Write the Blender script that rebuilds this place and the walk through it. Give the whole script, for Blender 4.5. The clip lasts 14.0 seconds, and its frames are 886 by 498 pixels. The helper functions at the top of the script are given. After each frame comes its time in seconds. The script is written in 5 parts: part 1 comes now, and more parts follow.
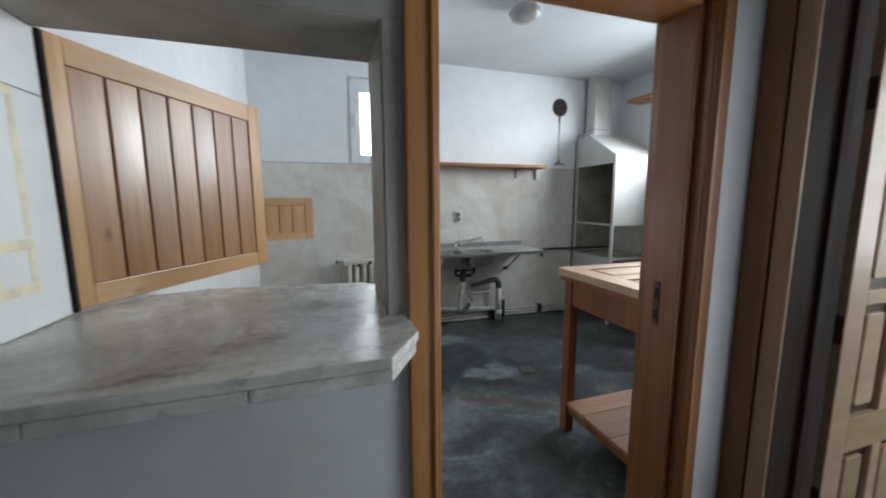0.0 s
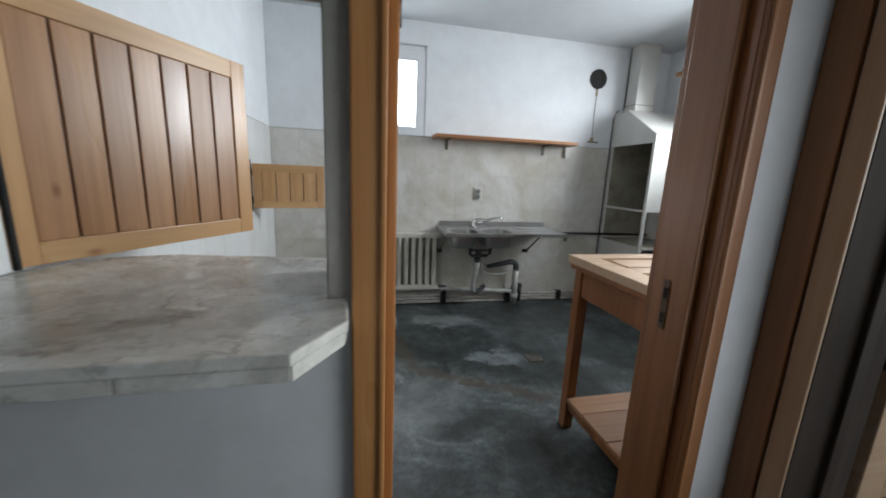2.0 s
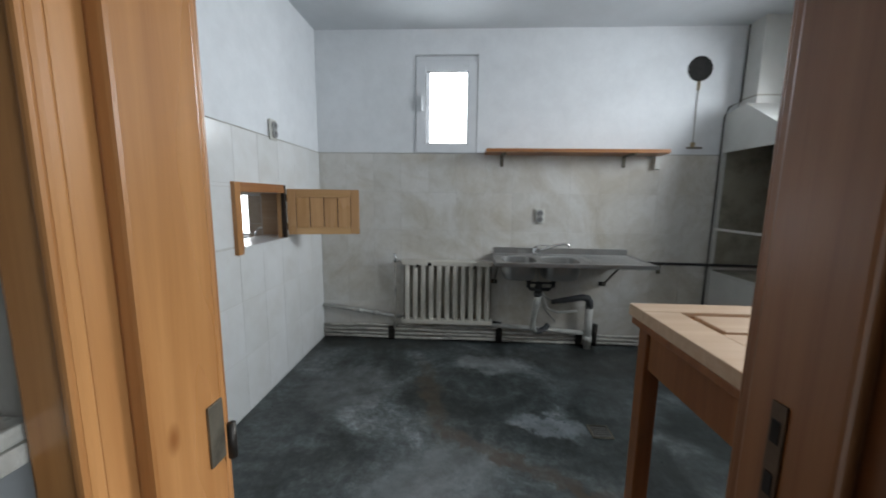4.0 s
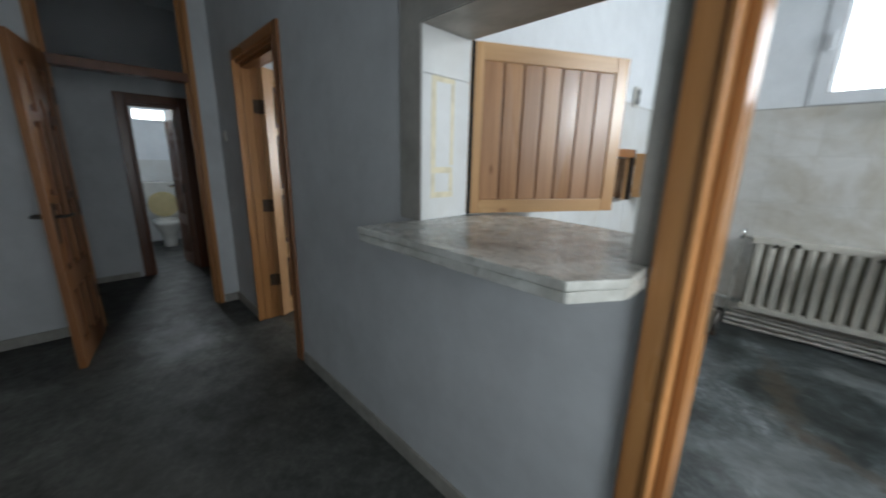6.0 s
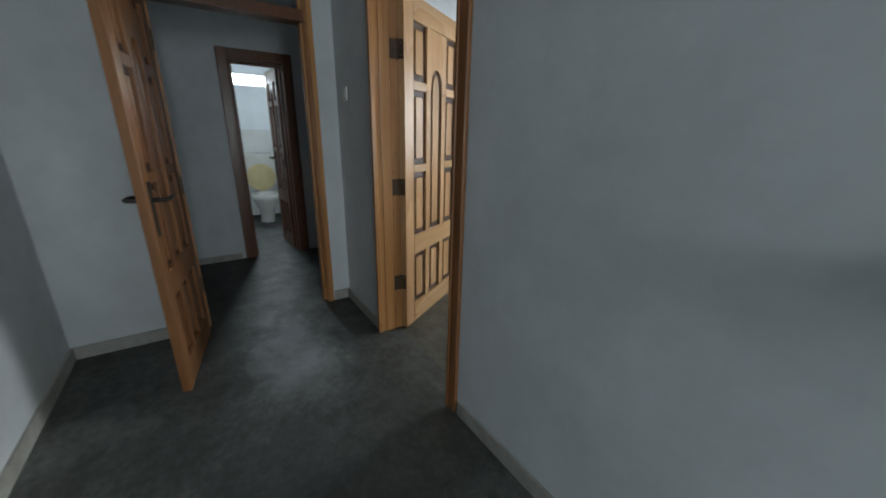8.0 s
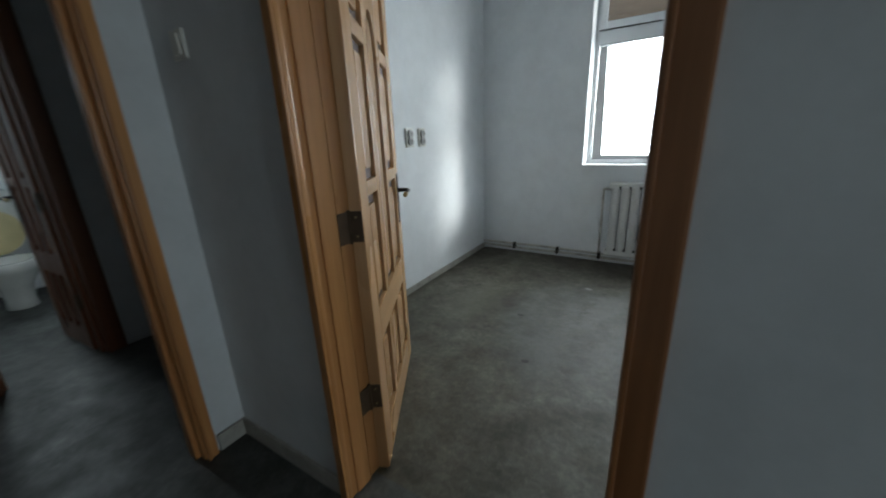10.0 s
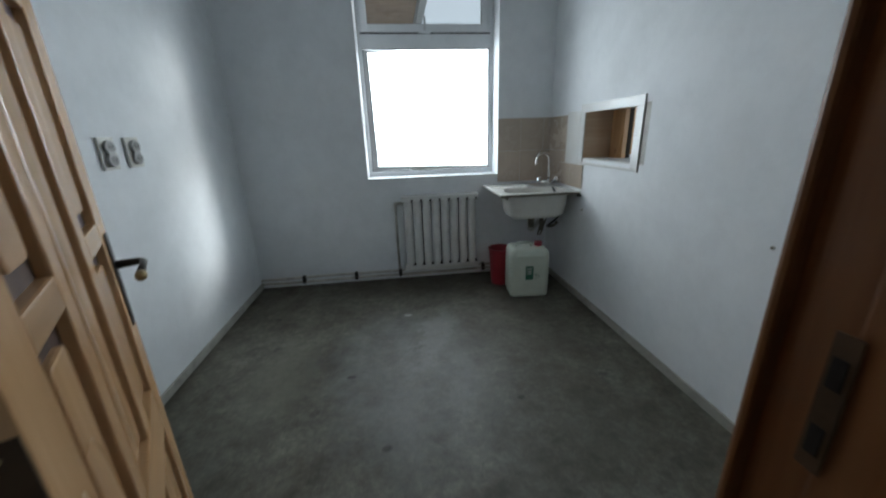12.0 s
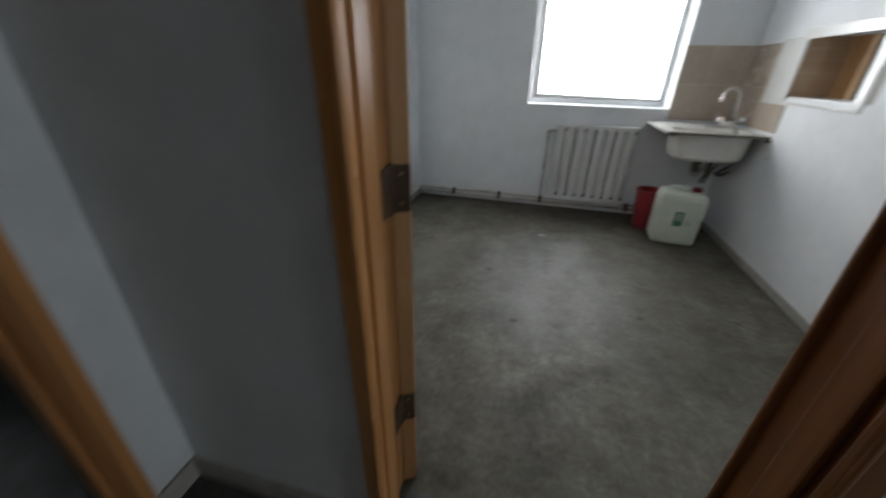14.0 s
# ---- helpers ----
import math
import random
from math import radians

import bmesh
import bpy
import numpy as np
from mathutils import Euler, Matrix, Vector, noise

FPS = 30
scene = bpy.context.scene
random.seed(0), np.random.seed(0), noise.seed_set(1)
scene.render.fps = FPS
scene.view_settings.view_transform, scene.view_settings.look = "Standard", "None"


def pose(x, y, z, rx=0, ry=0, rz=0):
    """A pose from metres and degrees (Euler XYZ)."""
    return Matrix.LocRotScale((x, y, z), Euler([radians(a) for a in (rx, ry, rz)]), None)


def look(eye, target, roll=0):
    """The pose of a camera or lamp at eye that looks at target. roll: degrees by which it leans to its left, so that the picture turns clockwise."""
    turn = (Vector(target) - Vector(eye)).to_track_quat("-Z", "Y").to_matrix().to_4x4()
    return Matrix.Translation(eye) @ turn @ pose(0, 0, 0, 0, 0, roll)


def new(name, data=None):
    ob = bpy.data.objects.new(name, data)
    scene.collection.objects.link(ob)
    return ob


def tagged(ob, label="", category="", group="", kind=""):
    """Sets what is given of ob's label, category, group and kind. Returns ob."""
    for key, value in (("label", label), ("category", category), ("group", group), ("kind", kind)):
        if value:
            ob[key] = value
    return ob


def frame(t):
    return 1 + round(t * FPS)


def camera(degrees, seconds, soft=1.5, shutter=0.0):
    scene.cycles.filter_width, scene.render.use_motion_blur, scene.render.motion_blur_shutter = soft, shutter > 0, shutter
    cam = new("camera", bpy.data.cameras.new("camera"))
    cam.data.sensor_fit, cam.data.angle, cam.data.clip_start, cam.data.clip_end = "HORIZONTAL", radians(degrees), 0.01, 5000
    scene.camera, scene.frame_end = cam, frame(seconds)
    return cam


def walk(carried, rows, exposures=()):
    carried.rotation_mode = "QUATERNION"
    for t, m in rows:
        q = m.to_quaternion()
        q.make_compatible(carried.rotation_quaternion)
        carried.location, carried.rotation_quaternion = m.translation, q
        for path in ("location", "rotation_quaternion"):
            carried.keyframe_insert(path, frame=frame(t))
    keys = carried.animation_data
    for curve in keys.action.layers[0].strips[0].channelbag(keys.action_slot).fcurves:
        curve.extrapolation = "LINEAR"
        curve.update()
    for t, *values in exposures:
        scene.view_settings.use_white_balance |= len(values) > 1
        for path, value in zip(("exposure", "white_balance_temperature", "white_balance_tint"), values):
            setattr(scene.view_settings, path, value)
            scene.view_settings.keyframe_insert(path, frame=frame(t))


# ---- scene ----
cam = camera(102.3, 14.0, soft=1.9, shutter=0.5)
PATH = [
    (0, (0.611, -0.82, 1.364), (1.2, 1.074, 1.103), -0.3),
    (0.5, (0.592, -0.838, 1.352), (0.986, 1.103, 1.074), 0.2),
    (1, (0.606, -0.847, 1.342), (0.882, 1.113, 1.055), 0.8),
    (1.5, (0.691, -0.813, 1.348), (0.995, 1.146, 1.08), 1.7),
    (2, (0.807, -0.742, 1.356), (1.223, 1.175, 0.964), 2.4),
    (4.5, (1.274, -0.321, 1.35), (0.954, 1.635, 1.084), -0.6),
    (5, (1.168, -0.568, 1.354), (0.55, 1.307, 1.034), -2.0),
    (5.5, (1.099, -0.754, 1.334), (-0.017, 0.865, 0.969), -0.4),
    (6, (0.99, -0.842, 1.311), (-0.404, 0.512, 0.836), 1.2),
    (6.5, (0.751, -0.846, 1.309), (-0.829, 0.269, 0.802), 0.3),
    (7, (0.495, -0.845, 1.292), (-1.195, 0.064, 0.73), -0.0),
    (9.5, (-0.978, -0.781, 1.207), (-2.14, 0.722, 0.582), 0.2),
    (10, (-1.218, -0.612, 1.19), (-2.227, 1.01, 0.599), -2.4),
    (10.5, (-1.371, -0.487, 1.201), (-2.079, 1.265, 0.543), -1.1),
    (11, (-1.515, -0.362, 1.213), (-1.755, 1.486, 0.487), -1.7),
    (11.5, (-1.595, -0.262, 1.208), (-1.541, 1.591, 0.456), -1.2),
    (12, (-1.631, -0.14, 1.235), (-1.405, 1.752, 0.629), -1.9),
    (12.5, (-1.628, -0.098, 1.255), (-1.366, 1.819, 0.747), -2.4),
    (13, (-1.641, -0.099, 1.225), (-1.416, 1.794, 0.62), -2.3),
    (13.5, (-1.699, -0.289, 1.198), (-1.711, 1.575, 0.475), -1.7),
    (14, (-1.748, -0.487, 1.156), (-2.183, 1.245, 0.256), 1.3),
]
walk(cam, [(t, look(eye, target, roll)) for t, eye, target, roll in PATH],
     exposures=[(0, -0.5, 6450, 10), (2, -0.5, 6600, 11), (4.5, -0.88, 6550, 11), (5.5, -0.72, 6550, 10), (6.0, -0.42, 6450, 9), (7, 0.33, 6300, 5), (9.5, -0.25, 6300, 3), (11, -0.45, 6050, 1), (12, -0.65, 6050, 3), (13, -0.85, 6350, 7), (13.5, -0.85, 6450, 8), (14, -0.15, 6600, 9)])

# ---- world and lights ----
world = bpy.data.worlds.new("overcast_sky")
scene.world = world
world.use_nodes = True
wn = world.node_tree.nodes
sky = wn.new("ShaderNodeTexSky")
sky.sky_type, sky.sun_disc = "NISHITA", False
sky.sun_elevation, sky.sun_rotation = radians(22), radians(61)
wn["Background"].inputs[1].default_value = 0.15
haze = wn.new("ShaderNodeMix")
haze.data_type = "RGBA"
haze.inputs[0].default_value = 0.75
haze.inputs[7].default_value = (9.0, 9.6, 10.2, 1)
world.node_tree.links.new(sky.outputs[0], haze.inputs[6])
world.node_tree.links.new(haze.outputs[2], wn["Background"].inputs[0])

sun_data = bpy.data.lights.new("sun", "SUN")
sun_data.energy, sun_data.angle, sun_data.color = 4.0, radians(12), (1, 0.97, 0.93)
sun = new("sun", sun_data)
sun.matrix_world = look((0, 0, 10), (-0.84, -0.46, 9.62))


def window_light(name, eye, target, width, height, watts, tint=(0.86, 0.94, 1.0), spread=180):
    lamp = bpy.data.lights.new(name, "AREA")
    lamp.shape, lamp.size, lamp.size_y, lamp.energy, lamp.color = "RECTANGLE", width, height, watts, tint
    lamp.spread = radians(spread)
    ob = new(name, lamp)
    ob.matrix_world = look(eye, target)
    return ob


window_light("daylight_kitchen_window", (1.117, 3.05, 2.15), (1.117, 0, 2.15), 0.36, 0.65, 9)
window_light("daylight_kitchen_side_window", (4.16, 1.55, 2.08), (0, 1.75, 1.2), 1.1, 0.68, 70, spread=130)
window_light("daylight_washroom_window", (-1.3, 3.35, 1.46), (-2.3, 0.3, 1.3), 1.08, 1.0, 38, (0.92, 0.96, 1.0))
window_light("daylight_toilet_window", (-6.16, -0.06, 1.9), (0, -0.06, 1.9), 0.5, 0.18, 38)
window_light("daylight_vestibule_window", (3.58, -0.95, 1.5), (0, -0.8, 1.1), 0.95, 1.0, 30)
# Added fill lamp in the doorway plane brightens the near corridor.
window_light("fill_entrance_doorway", (1.93, -0.69, 1.15), (0, -0.69, 1.15), 0.66, 1.5, 14)

# ---- materials ----


def shader(name):
    m = bpy.data.materials.new(name)
    m.use_nodes = True
    return m, m.node_tree, m.node_tree.nodes["Principled BSDF"]


def add(tree, kind, **values):
    n = tree.nodes.new(kind)
    for k, v in values.items():
        n.inputs[k].default_value = v
    return n


def coords(tree, scale, per_piece=False):
    tc = tree.nodes.new("ShaderNodeTexCoord")
    mp = add(tree, "ShaderNodeMapping")
    mp.inputs["Scale"].default_value = scale
    tree.links.new(tc.outputs["Object"], mp.inputs["Vector"])
    if per_piece:
        info = tree.nodes.new("ShaderNodeObjectInfo")
        mul = tree.nodes.new("ShaderNodeMath")
        mul.operation = "MULTIPLY"
        mul.inputs[1].default_value = 37.0
        tree.links.new(info.outputs["Random"], mul.inputs[0])
        comb = tree.nodes.new("ShaderNodeCombineXYZ")
        for i in range(3):
            tree.links.new(mul.outputs[0], comb.inputs[i])
        tree.links.new(comb.outputs[0], mp.inputs["Location"])
    return mp.outputs[0]


def ramp(tree, source, stops):
    r = tree.nodes.new("ShaderNodeValToRGB")
    el = r.color_ramp.elements
    while len(el) < len(stops):
        el.new(0.5)
    for e, (p, c) in zip(el, stops):
        e.position, e.color = p, (*c, 1)
    tree.links.new(source, r.inputs[0])
    return r.outputs[0]


def bump(tree, bsdf, source, strength, distance=0.002):
    b = add(tree, "ShaderNodeBump", Strength=strength, Distance=distance)
    tree.links.new(source, b.inputs["Height"])
    tree.links.new(b.outputs[0], bsdf.inputs["Normal"])


def mix(tree, fac, a, b, mode="MIX"):
    m = tree.nodes.new("ShaderNodeMix")
    m.data_type, m.blend_type = "RGBA", mode
    for sock, v in ((m.inputs[0], fac), (m.inputs[6], a), (m.inputs[7], b)):
        if isinstance(v, bpy.types.NodeSocket):
            tree.links.new(v, sock)
        else:
            sock.default_value = v if isinstance(v, float) else (*v, 1)
    return m.outputs[2]


def plain(name, color, rough=0.5, metal=0.0, vary=0.12, scale=8.0, bumpy=0.05):
    m, t, b = shader(name)
    v = coords(t, (scale,) * 3, True)
    n = add(t, "ShaderNodeTexNoise", Scale=1.0, Detail=6.0, Roughness=0.6)
    t.links.new(v, n.inputs["Vector"])
    dark = tuple(c * (1 - vary * 2) for c in color)
    light = tuple(min(1, c * (1 + vary * 0.6)) for c in color)
    t.links.new(ramp(t, n.outputs[0], [(0.3, dark), (0.55, color), (0.75, light)]), b.inputs["Base Color"])
    t.links.new(ramp(t, n.outputs[0], [(0.3, (rough * 1.2,) * 3), (0.7, (rough * 0.85,) * 3)]), b.inputs["Roughness"])
    b.inputs["Metallic"].default_value = metal
    if bumpy:
        n2 = add(t, "ShaderNodeTexNoise", Scale=12.0, Detail=4.0)
        t.links.new(v, n2.inputs["Vector"])
        bump(t, b, n2.outputs[0], bumpy)
    return m


def wood(name, light, dark, axis, rough=0.28, tone=0.12):
    """Varnished softwood; axis is the grain's direction."""
    m, t, b = shader(name)
    s = [26.0, 26.0, 26.0]
    s[axis] = 1.1
    v = coords(t, tuple(s), True)
    n = add(t, "ShaderNodeTexNoise", Scale=1.0, Detail=8.0, Roughness=0.62, Distortion=0.35)
    t.links.new(v, n.inputs["Vector"])
    s2 = [3.0, 3.0, 3.0]
    s2[axis] = 0.7
    v2 = coords(t, tuple(s2), True)
    n2 = add(t, "ShaderNodeTexNoise", Scale=1.0, Detail=3.0)
    t.links.new(v2, n2.inputs["Vector"])
    mid = tuple((p + q) / 2 for p, q in zip(light, dark))
    c1 = ramp(t, n.outputs[0], [(0.28, dark), (0.5, mid), (0.72, light)])
    c2 = ramp(t, n2.outputs[0], [(0.3, (0.72, 0.66, 0.6)), (0.7, (1.0, 1.0, 1.0))])
    k = add(t, "ShaderNodeTexVoronoi", Scale=1.0)
    sk = [5.5, 5.5, 5.5]
    sk[axis] = 2.6
    t.links.new(coords(t, tuple(sk), True), k.inputs["Vector"])
    knots = ramp(t, k.outputs["Distance"], [(0.02, (0.5, 0.36, 0.26)), (0.07, (1, 1, 1))])
    info = t.nodes.new("ShaderNodeObjectInfo")
    piece = ramp(t, info.outputs["Random"], [(0, (1 - tone, 1 - tone * 1.15, 1 - tone * 1.3)), (1, (1 + tone * 0.3,) * 3)])
    c1 = mix(t, 1.0, c1, piece, "MULTIPLY")
    t.links.new(mix(t, 0.85, mix(t, 1.0, c1, c2, "MULTIPLY"), knots, "MULTIPLY"), b.inputs["Base Color"])
    t.links.new(ramp(t, n2.outputs[0], [(0.3, (rough * 1.35,) * 3), (0.7, (rough * 0.85,) * 3)]), b.inputs["Roughness"])
    bump(t, b, n.outputs[0], 0.12, 0.001)
    return m


def cloudy(name, base, spots, rough, scales=(1.2, 7.0), relief=0.15, warp=0.6, speck=0.0):
    """A mottled mineral surface: large clouds, small blotches and grit."""
    m, t, b = shader(name)
    v = coords(t, (1, 1, 1))
    big = add(t, "ShaderNodeTexNoise", Scale=scales[0], Detail=7.0, Roughness=0.62, Distortion=warp)
    small = add(t, "ShaderNodeTexNoise", Scale=scales[1], Detail=8.0, Roughness=0.7)
    grit = add(t, "ShaderNodeTexNoise", Scale=90.0, Detail=3.0)
    for n in (big, small, grit):
        t.links.new(v, n.inputs["Vector"])
    c = ramp(t, big.outputs[0], base)
    c2 = ramp(t, small.outputs[0], spots)
    colour = mix(t, 1.0, c, c2, "MULTIPLY")
    if speck:
        fleck = add(t, "ShaderNodeTexNoise", Scale=26.0, Detail=9.0, Roughness=0.78, Distortion=0.4)
        t.links.new(v, fleck.inputs["Vector"])
        c3 = ramp(t, fleck.outputs[0], [(0.36, (1 - speck,) * 3), (0.5, (1, 1, 1)), (0.64, (1 + speck * 1.5,) * 3)])
        colour = mix(t, 1.0, colour, c3, "MULTIPLY")
    t.links.new(colour, b.inputs["Base Color"])
    t.links.new(ramp(t, small.outputs[0], [(0.3, (rough[0],) * 3), (0.7, (rough[1],) * 3)]), b.inputs["Roughness"])
    bump(t, b, mix(t, 0.35, small.outputs[0], grit.outputs[0]), relief, 0.003)
    return m


white3 = (1, 1, 1)
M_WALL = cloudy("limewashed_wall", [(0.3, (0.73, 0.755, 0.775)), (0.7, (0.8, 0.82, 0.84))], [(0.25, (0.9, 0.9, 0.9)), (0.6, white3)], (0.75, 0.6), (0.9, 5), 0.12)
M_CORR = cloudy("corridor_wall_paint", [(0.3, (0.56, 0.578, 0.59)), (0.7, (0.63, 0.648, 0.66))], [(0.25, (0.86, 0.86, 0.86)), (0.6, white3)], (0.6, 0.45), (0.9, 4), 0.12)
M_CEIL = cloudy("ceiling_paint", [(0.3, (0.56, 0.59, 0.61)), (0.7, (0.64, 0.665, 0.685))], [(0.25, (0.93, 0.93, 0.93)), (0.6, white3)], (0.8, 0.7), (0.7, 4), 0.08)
M_KFLOOR = cloudy("kitchen_floor_screed", [(0.3, (0.017, 0.021, 0.021)), (0.45, (0.037, 0.045, 0.045)), (0.57, (0.08, 0.094, 0.096)), (0.72, (0.24, 0.26, 0.262))],
                  [(0.3, (0.55, 0.55, 0.52)), (0.5, (0.9, 0.9, 0.9)), (0.72, (1.3, 1.34, 1.36))], (0.46, 0.26), (1.9, 9), 0.3, 1.0, 0.4)
M_BFLOOR = cloudy("washroom_floor_screed", [(0.3, (0.054, 0.046, 0.031)), (0.48, (0.093, 0.084, 0.061)), (0.7, (0.15, 0.14, 0.112))],
                  [(0.3, (0.62, 0.62, 0.6)), (0.52, (0.92, 0.92, 0.92)), (0.75, (1.15, 1.15, 1.15))], (0.72, 0.48), (1.8, 7), 0.25, 1.0, 0.3)
M_CFLOOR = cloudy("corridor_floor_screed", [(0.3, (0.034, 0.036, 0.032)), (0.5, (0.07, 0.072, 0.066)), (0.7, (0.13, 0.132, 0.124))],
                  [(0.3, (0.55, 0.55, 0.52)), (0.52, (0.9, 0.9, 0.9)), (0.75, (1.15, 1.15, 1.15))], (0.72, 0.46), (1.3, 6), 0.2, 0.8, 0.3)
M_BASE = cloudy("skirting_cement", [(0.3, (0.32, 0.305, 0.27)), (0.7, (0.43, 0.415, 0.375))], [(0.3, (0.7, 0.7, 0.7)), (0.6, white3)], (0.7, 0.55), (2, 11), 0.2)
M_MARBLE = cloudy("grey_veined_marble", [(0.25, (0.3, 0.295, 0.265)), (0.42, (0.48, 0.48, 0.44)), (0.54, (0.62, 0.625, 0.585)), (0.75, (0.72, 0.73, 0.7))],
                  [(0.3, (0.84, 0.83, 0.81)), (0.5, white3), (0.7, white3)], (0.4, 0.15), (2.4, 15), 0.06, 2.4)
M_BAND = cloudy("beige_plaster_band", [(0.3, (0.3, 0.29, 0.255)), (0.5, (0.38, 0.365, 0.33)), (0.7, (0.44, 0.42, 0.38))], [(0.3, (0.8, 0.8, 0.8)), (0.6, white3)], (0.6, 0.45), (2, 9), 0.12)


def veins(material, colour, amount):
    """Thin wandering dark veins across a stone."""
    t = material.node_tree
    b = t.nodes["Principled BSDF"]
    base = b.inputs["Base Color"].links[0].from_socket
    for scale, width, k in ((2.6, 0.012, amount),):
        n = add(t, "ShaderNodeTexNoise", Scale=scale, Detail=5.0, Roughness=0.55, Distortion=1.3)
        t.links.new(coords(t, (1.0, 1.7, 1.0)), n.inputs["Vector"])
        line = ramp(t, n.outputs[0], [(0.5 - width * 2, (0, 0, 0)), (0.5, (k, k, k)), (0.5 + width, (0, 0, 0))])
        patch = add(t, "ShaderNodeTexNoise", Scale=3.1, Detail=2.0)
        t.links.new(coords(t, (1.3, 1.0, 1.0)), patch.inputs["Vector"])
        mask = mix(t, 1.0, line, ramp(t, patch.outputs[0], [(0.42, (0, 0, 0)), (0.58, (1, 1, 1))]), "MULTIPLY")
        base = mix(t, mask, base, colour)
    t.links.new(base, b.inputs["Base Color"])


veins(M_MARBLE, (0.13, 0.125, 0.11), 0.6)


def blend_spots(material, spots, ragged=0.5):
    """Blends lighter or darker patches with ragged edges into a floor; spots: x, y, half sizes, turn, colour, amount.
    """
    t = material.node_tree
    b = t.nodes["Principled BSDF"]
    base = b.inputs["Base Color"].links[0].from_socket
    tc = t.nodes.new("ShaderNodeTexCoord")
    n = add(t, "ShaderNodeTexNoise", Scale=5.0, Detail=8.0, Roughness=0.75)
    t.links.new(tc.outputs["Object"], n.inputs["Vector"])
    warp = t.nodes.new("ShaderNodeVectorMath")
    warp.operation = "MULTIPLY_ADD"
    t.links.new(n.outputs["Color"], warp.inputs[0])
    warp.inputs[1].default_value = (ragged, ragged, 0)
    t.links.new(tc.outputs["Object"], warp.inputs[2])
    for x, y, rx, ry, turn, colour, amount in spots:
        mp = t.nodes.new("ShaderNodeMapping")
        mp.vector_type = "TEXTURE"
        mp.inputs["Location"].default_value = (x + ragged / 2, y + ragged / 2, 0)
        mp.inputs["Rotation"].default_value = (0, 0, radians(turn))
        mp.inputs["Scale"].default_value = (rx, ry, 1)
        t.links.new(warp.outputs[0], mp.inputs["Vector"])
        g = t.nodes.new("ShaderNodeTexGradient")
        g.gradient_type = "SPHERICAL"
        t.links.new(mp.outputs[0], g.inputs[0])
        mask = ramp(t, g.outputs["Fac"], [(0.05, (0, 0, 0)), (0.45, (amount,) * 3)])
        k = mix(t, 1.0, mask, ramp(t, n.outputs[0], [(0.35, (0.35,) * 3), (0.6, (1, 1, 1))]), "MULTIPLY")
        base = mix(t, k, base, colour)
    t.links.new(base, b.inputs["Base Color"])


# The last two spots are dark bands along the facade wall.
blend_spots(M_KFLOOR, [(1.8, 1.68, 0.3, 0.11, -8, (0.3, 0.33, 0.35), 0.5), (1.5, 2.45, 0.35, 0.2, 0, (0.3, 0.32, 0.32), 0.5), (1.15, 1.2, 0.5, 0.3, 30, (0.24, 0.26, 0.26), 0.5),
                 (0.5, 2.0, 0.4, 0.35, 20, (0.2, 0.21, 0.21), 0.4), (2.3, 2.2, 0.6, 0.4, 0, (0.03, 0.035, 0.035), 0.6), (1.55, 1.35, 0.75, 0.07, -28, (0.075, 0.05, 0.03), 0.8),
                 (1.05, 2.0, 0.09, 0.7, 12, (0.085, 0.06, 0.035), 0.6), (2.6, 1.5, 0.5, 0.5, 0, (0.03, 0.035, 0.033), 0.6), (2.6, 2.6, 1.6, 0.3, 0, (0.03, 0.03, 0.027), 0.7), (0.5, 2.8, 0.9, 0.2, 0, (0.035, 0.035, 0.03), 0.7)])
# The wide spot at y 2.75 darkens the floor along the window wall.
blend_spots(M_BFLOOR, [(-1.62, 1.55, 0.62, 0.85, 10, (0.17, 0.172, 0.165), 0.6), (-0.55, 1.6, 0.1, 0.06, 0, (0.045, 0.04, 0.03), 0.8), (-0.9, 1.9, 0.5, 0.8, 0, (0.07, 0.06, 0.045), 0.6),
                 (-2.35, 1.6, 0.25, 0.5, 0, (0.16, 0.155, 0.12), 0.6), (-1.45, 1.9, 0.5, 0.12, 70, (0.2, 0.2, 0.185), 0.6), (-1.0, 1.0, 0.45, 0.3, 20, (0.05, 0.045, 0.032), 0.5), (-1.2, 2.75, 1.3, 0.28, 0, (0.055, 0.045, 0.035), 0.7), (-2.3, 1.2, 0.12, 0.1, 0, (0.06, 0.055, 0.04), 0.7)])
blend_spots(M_BFLOOR, [(x, y, r, r * 0.7, a, (0.025, 0.022, 0.016), 0.9) for x, y, r, a in ((-1.95, 1.55, 0.03, 0), (-2.1, 1.3, 0.035, 40), (-1.5, 2.15, 0.025, 10), (-0.62, 1.35, 0.03, 0), (-2.45, 1.9, 0.035, 60), (-1.75, 1.05, 0.03, 20), (-1.1, 1.25, 0.025, 0), (-2.55, 2.3, 0.03, 0))]
      + [(-1.62, 2.2, 0.035, 0.025, 0, (0.4, 0.4, 0.38), 0.8)], 0.04)

# First spot paints in the lobby's dimness, second a pale floor reflection.
blend_spots(M_CFLOOR, [(-3.9, -0.5, 1.8, 1.2, 0, (0.03, 0.03, 0.028), 0.85), (-2.1, -0.55, 0.5, 0.3, 0, (0.24, 0.25, 0.26), 0.6), (-0.4, -0.9, 0.9, 0.4, 0, (0.06, 0.06, 0.055), 0.5)])
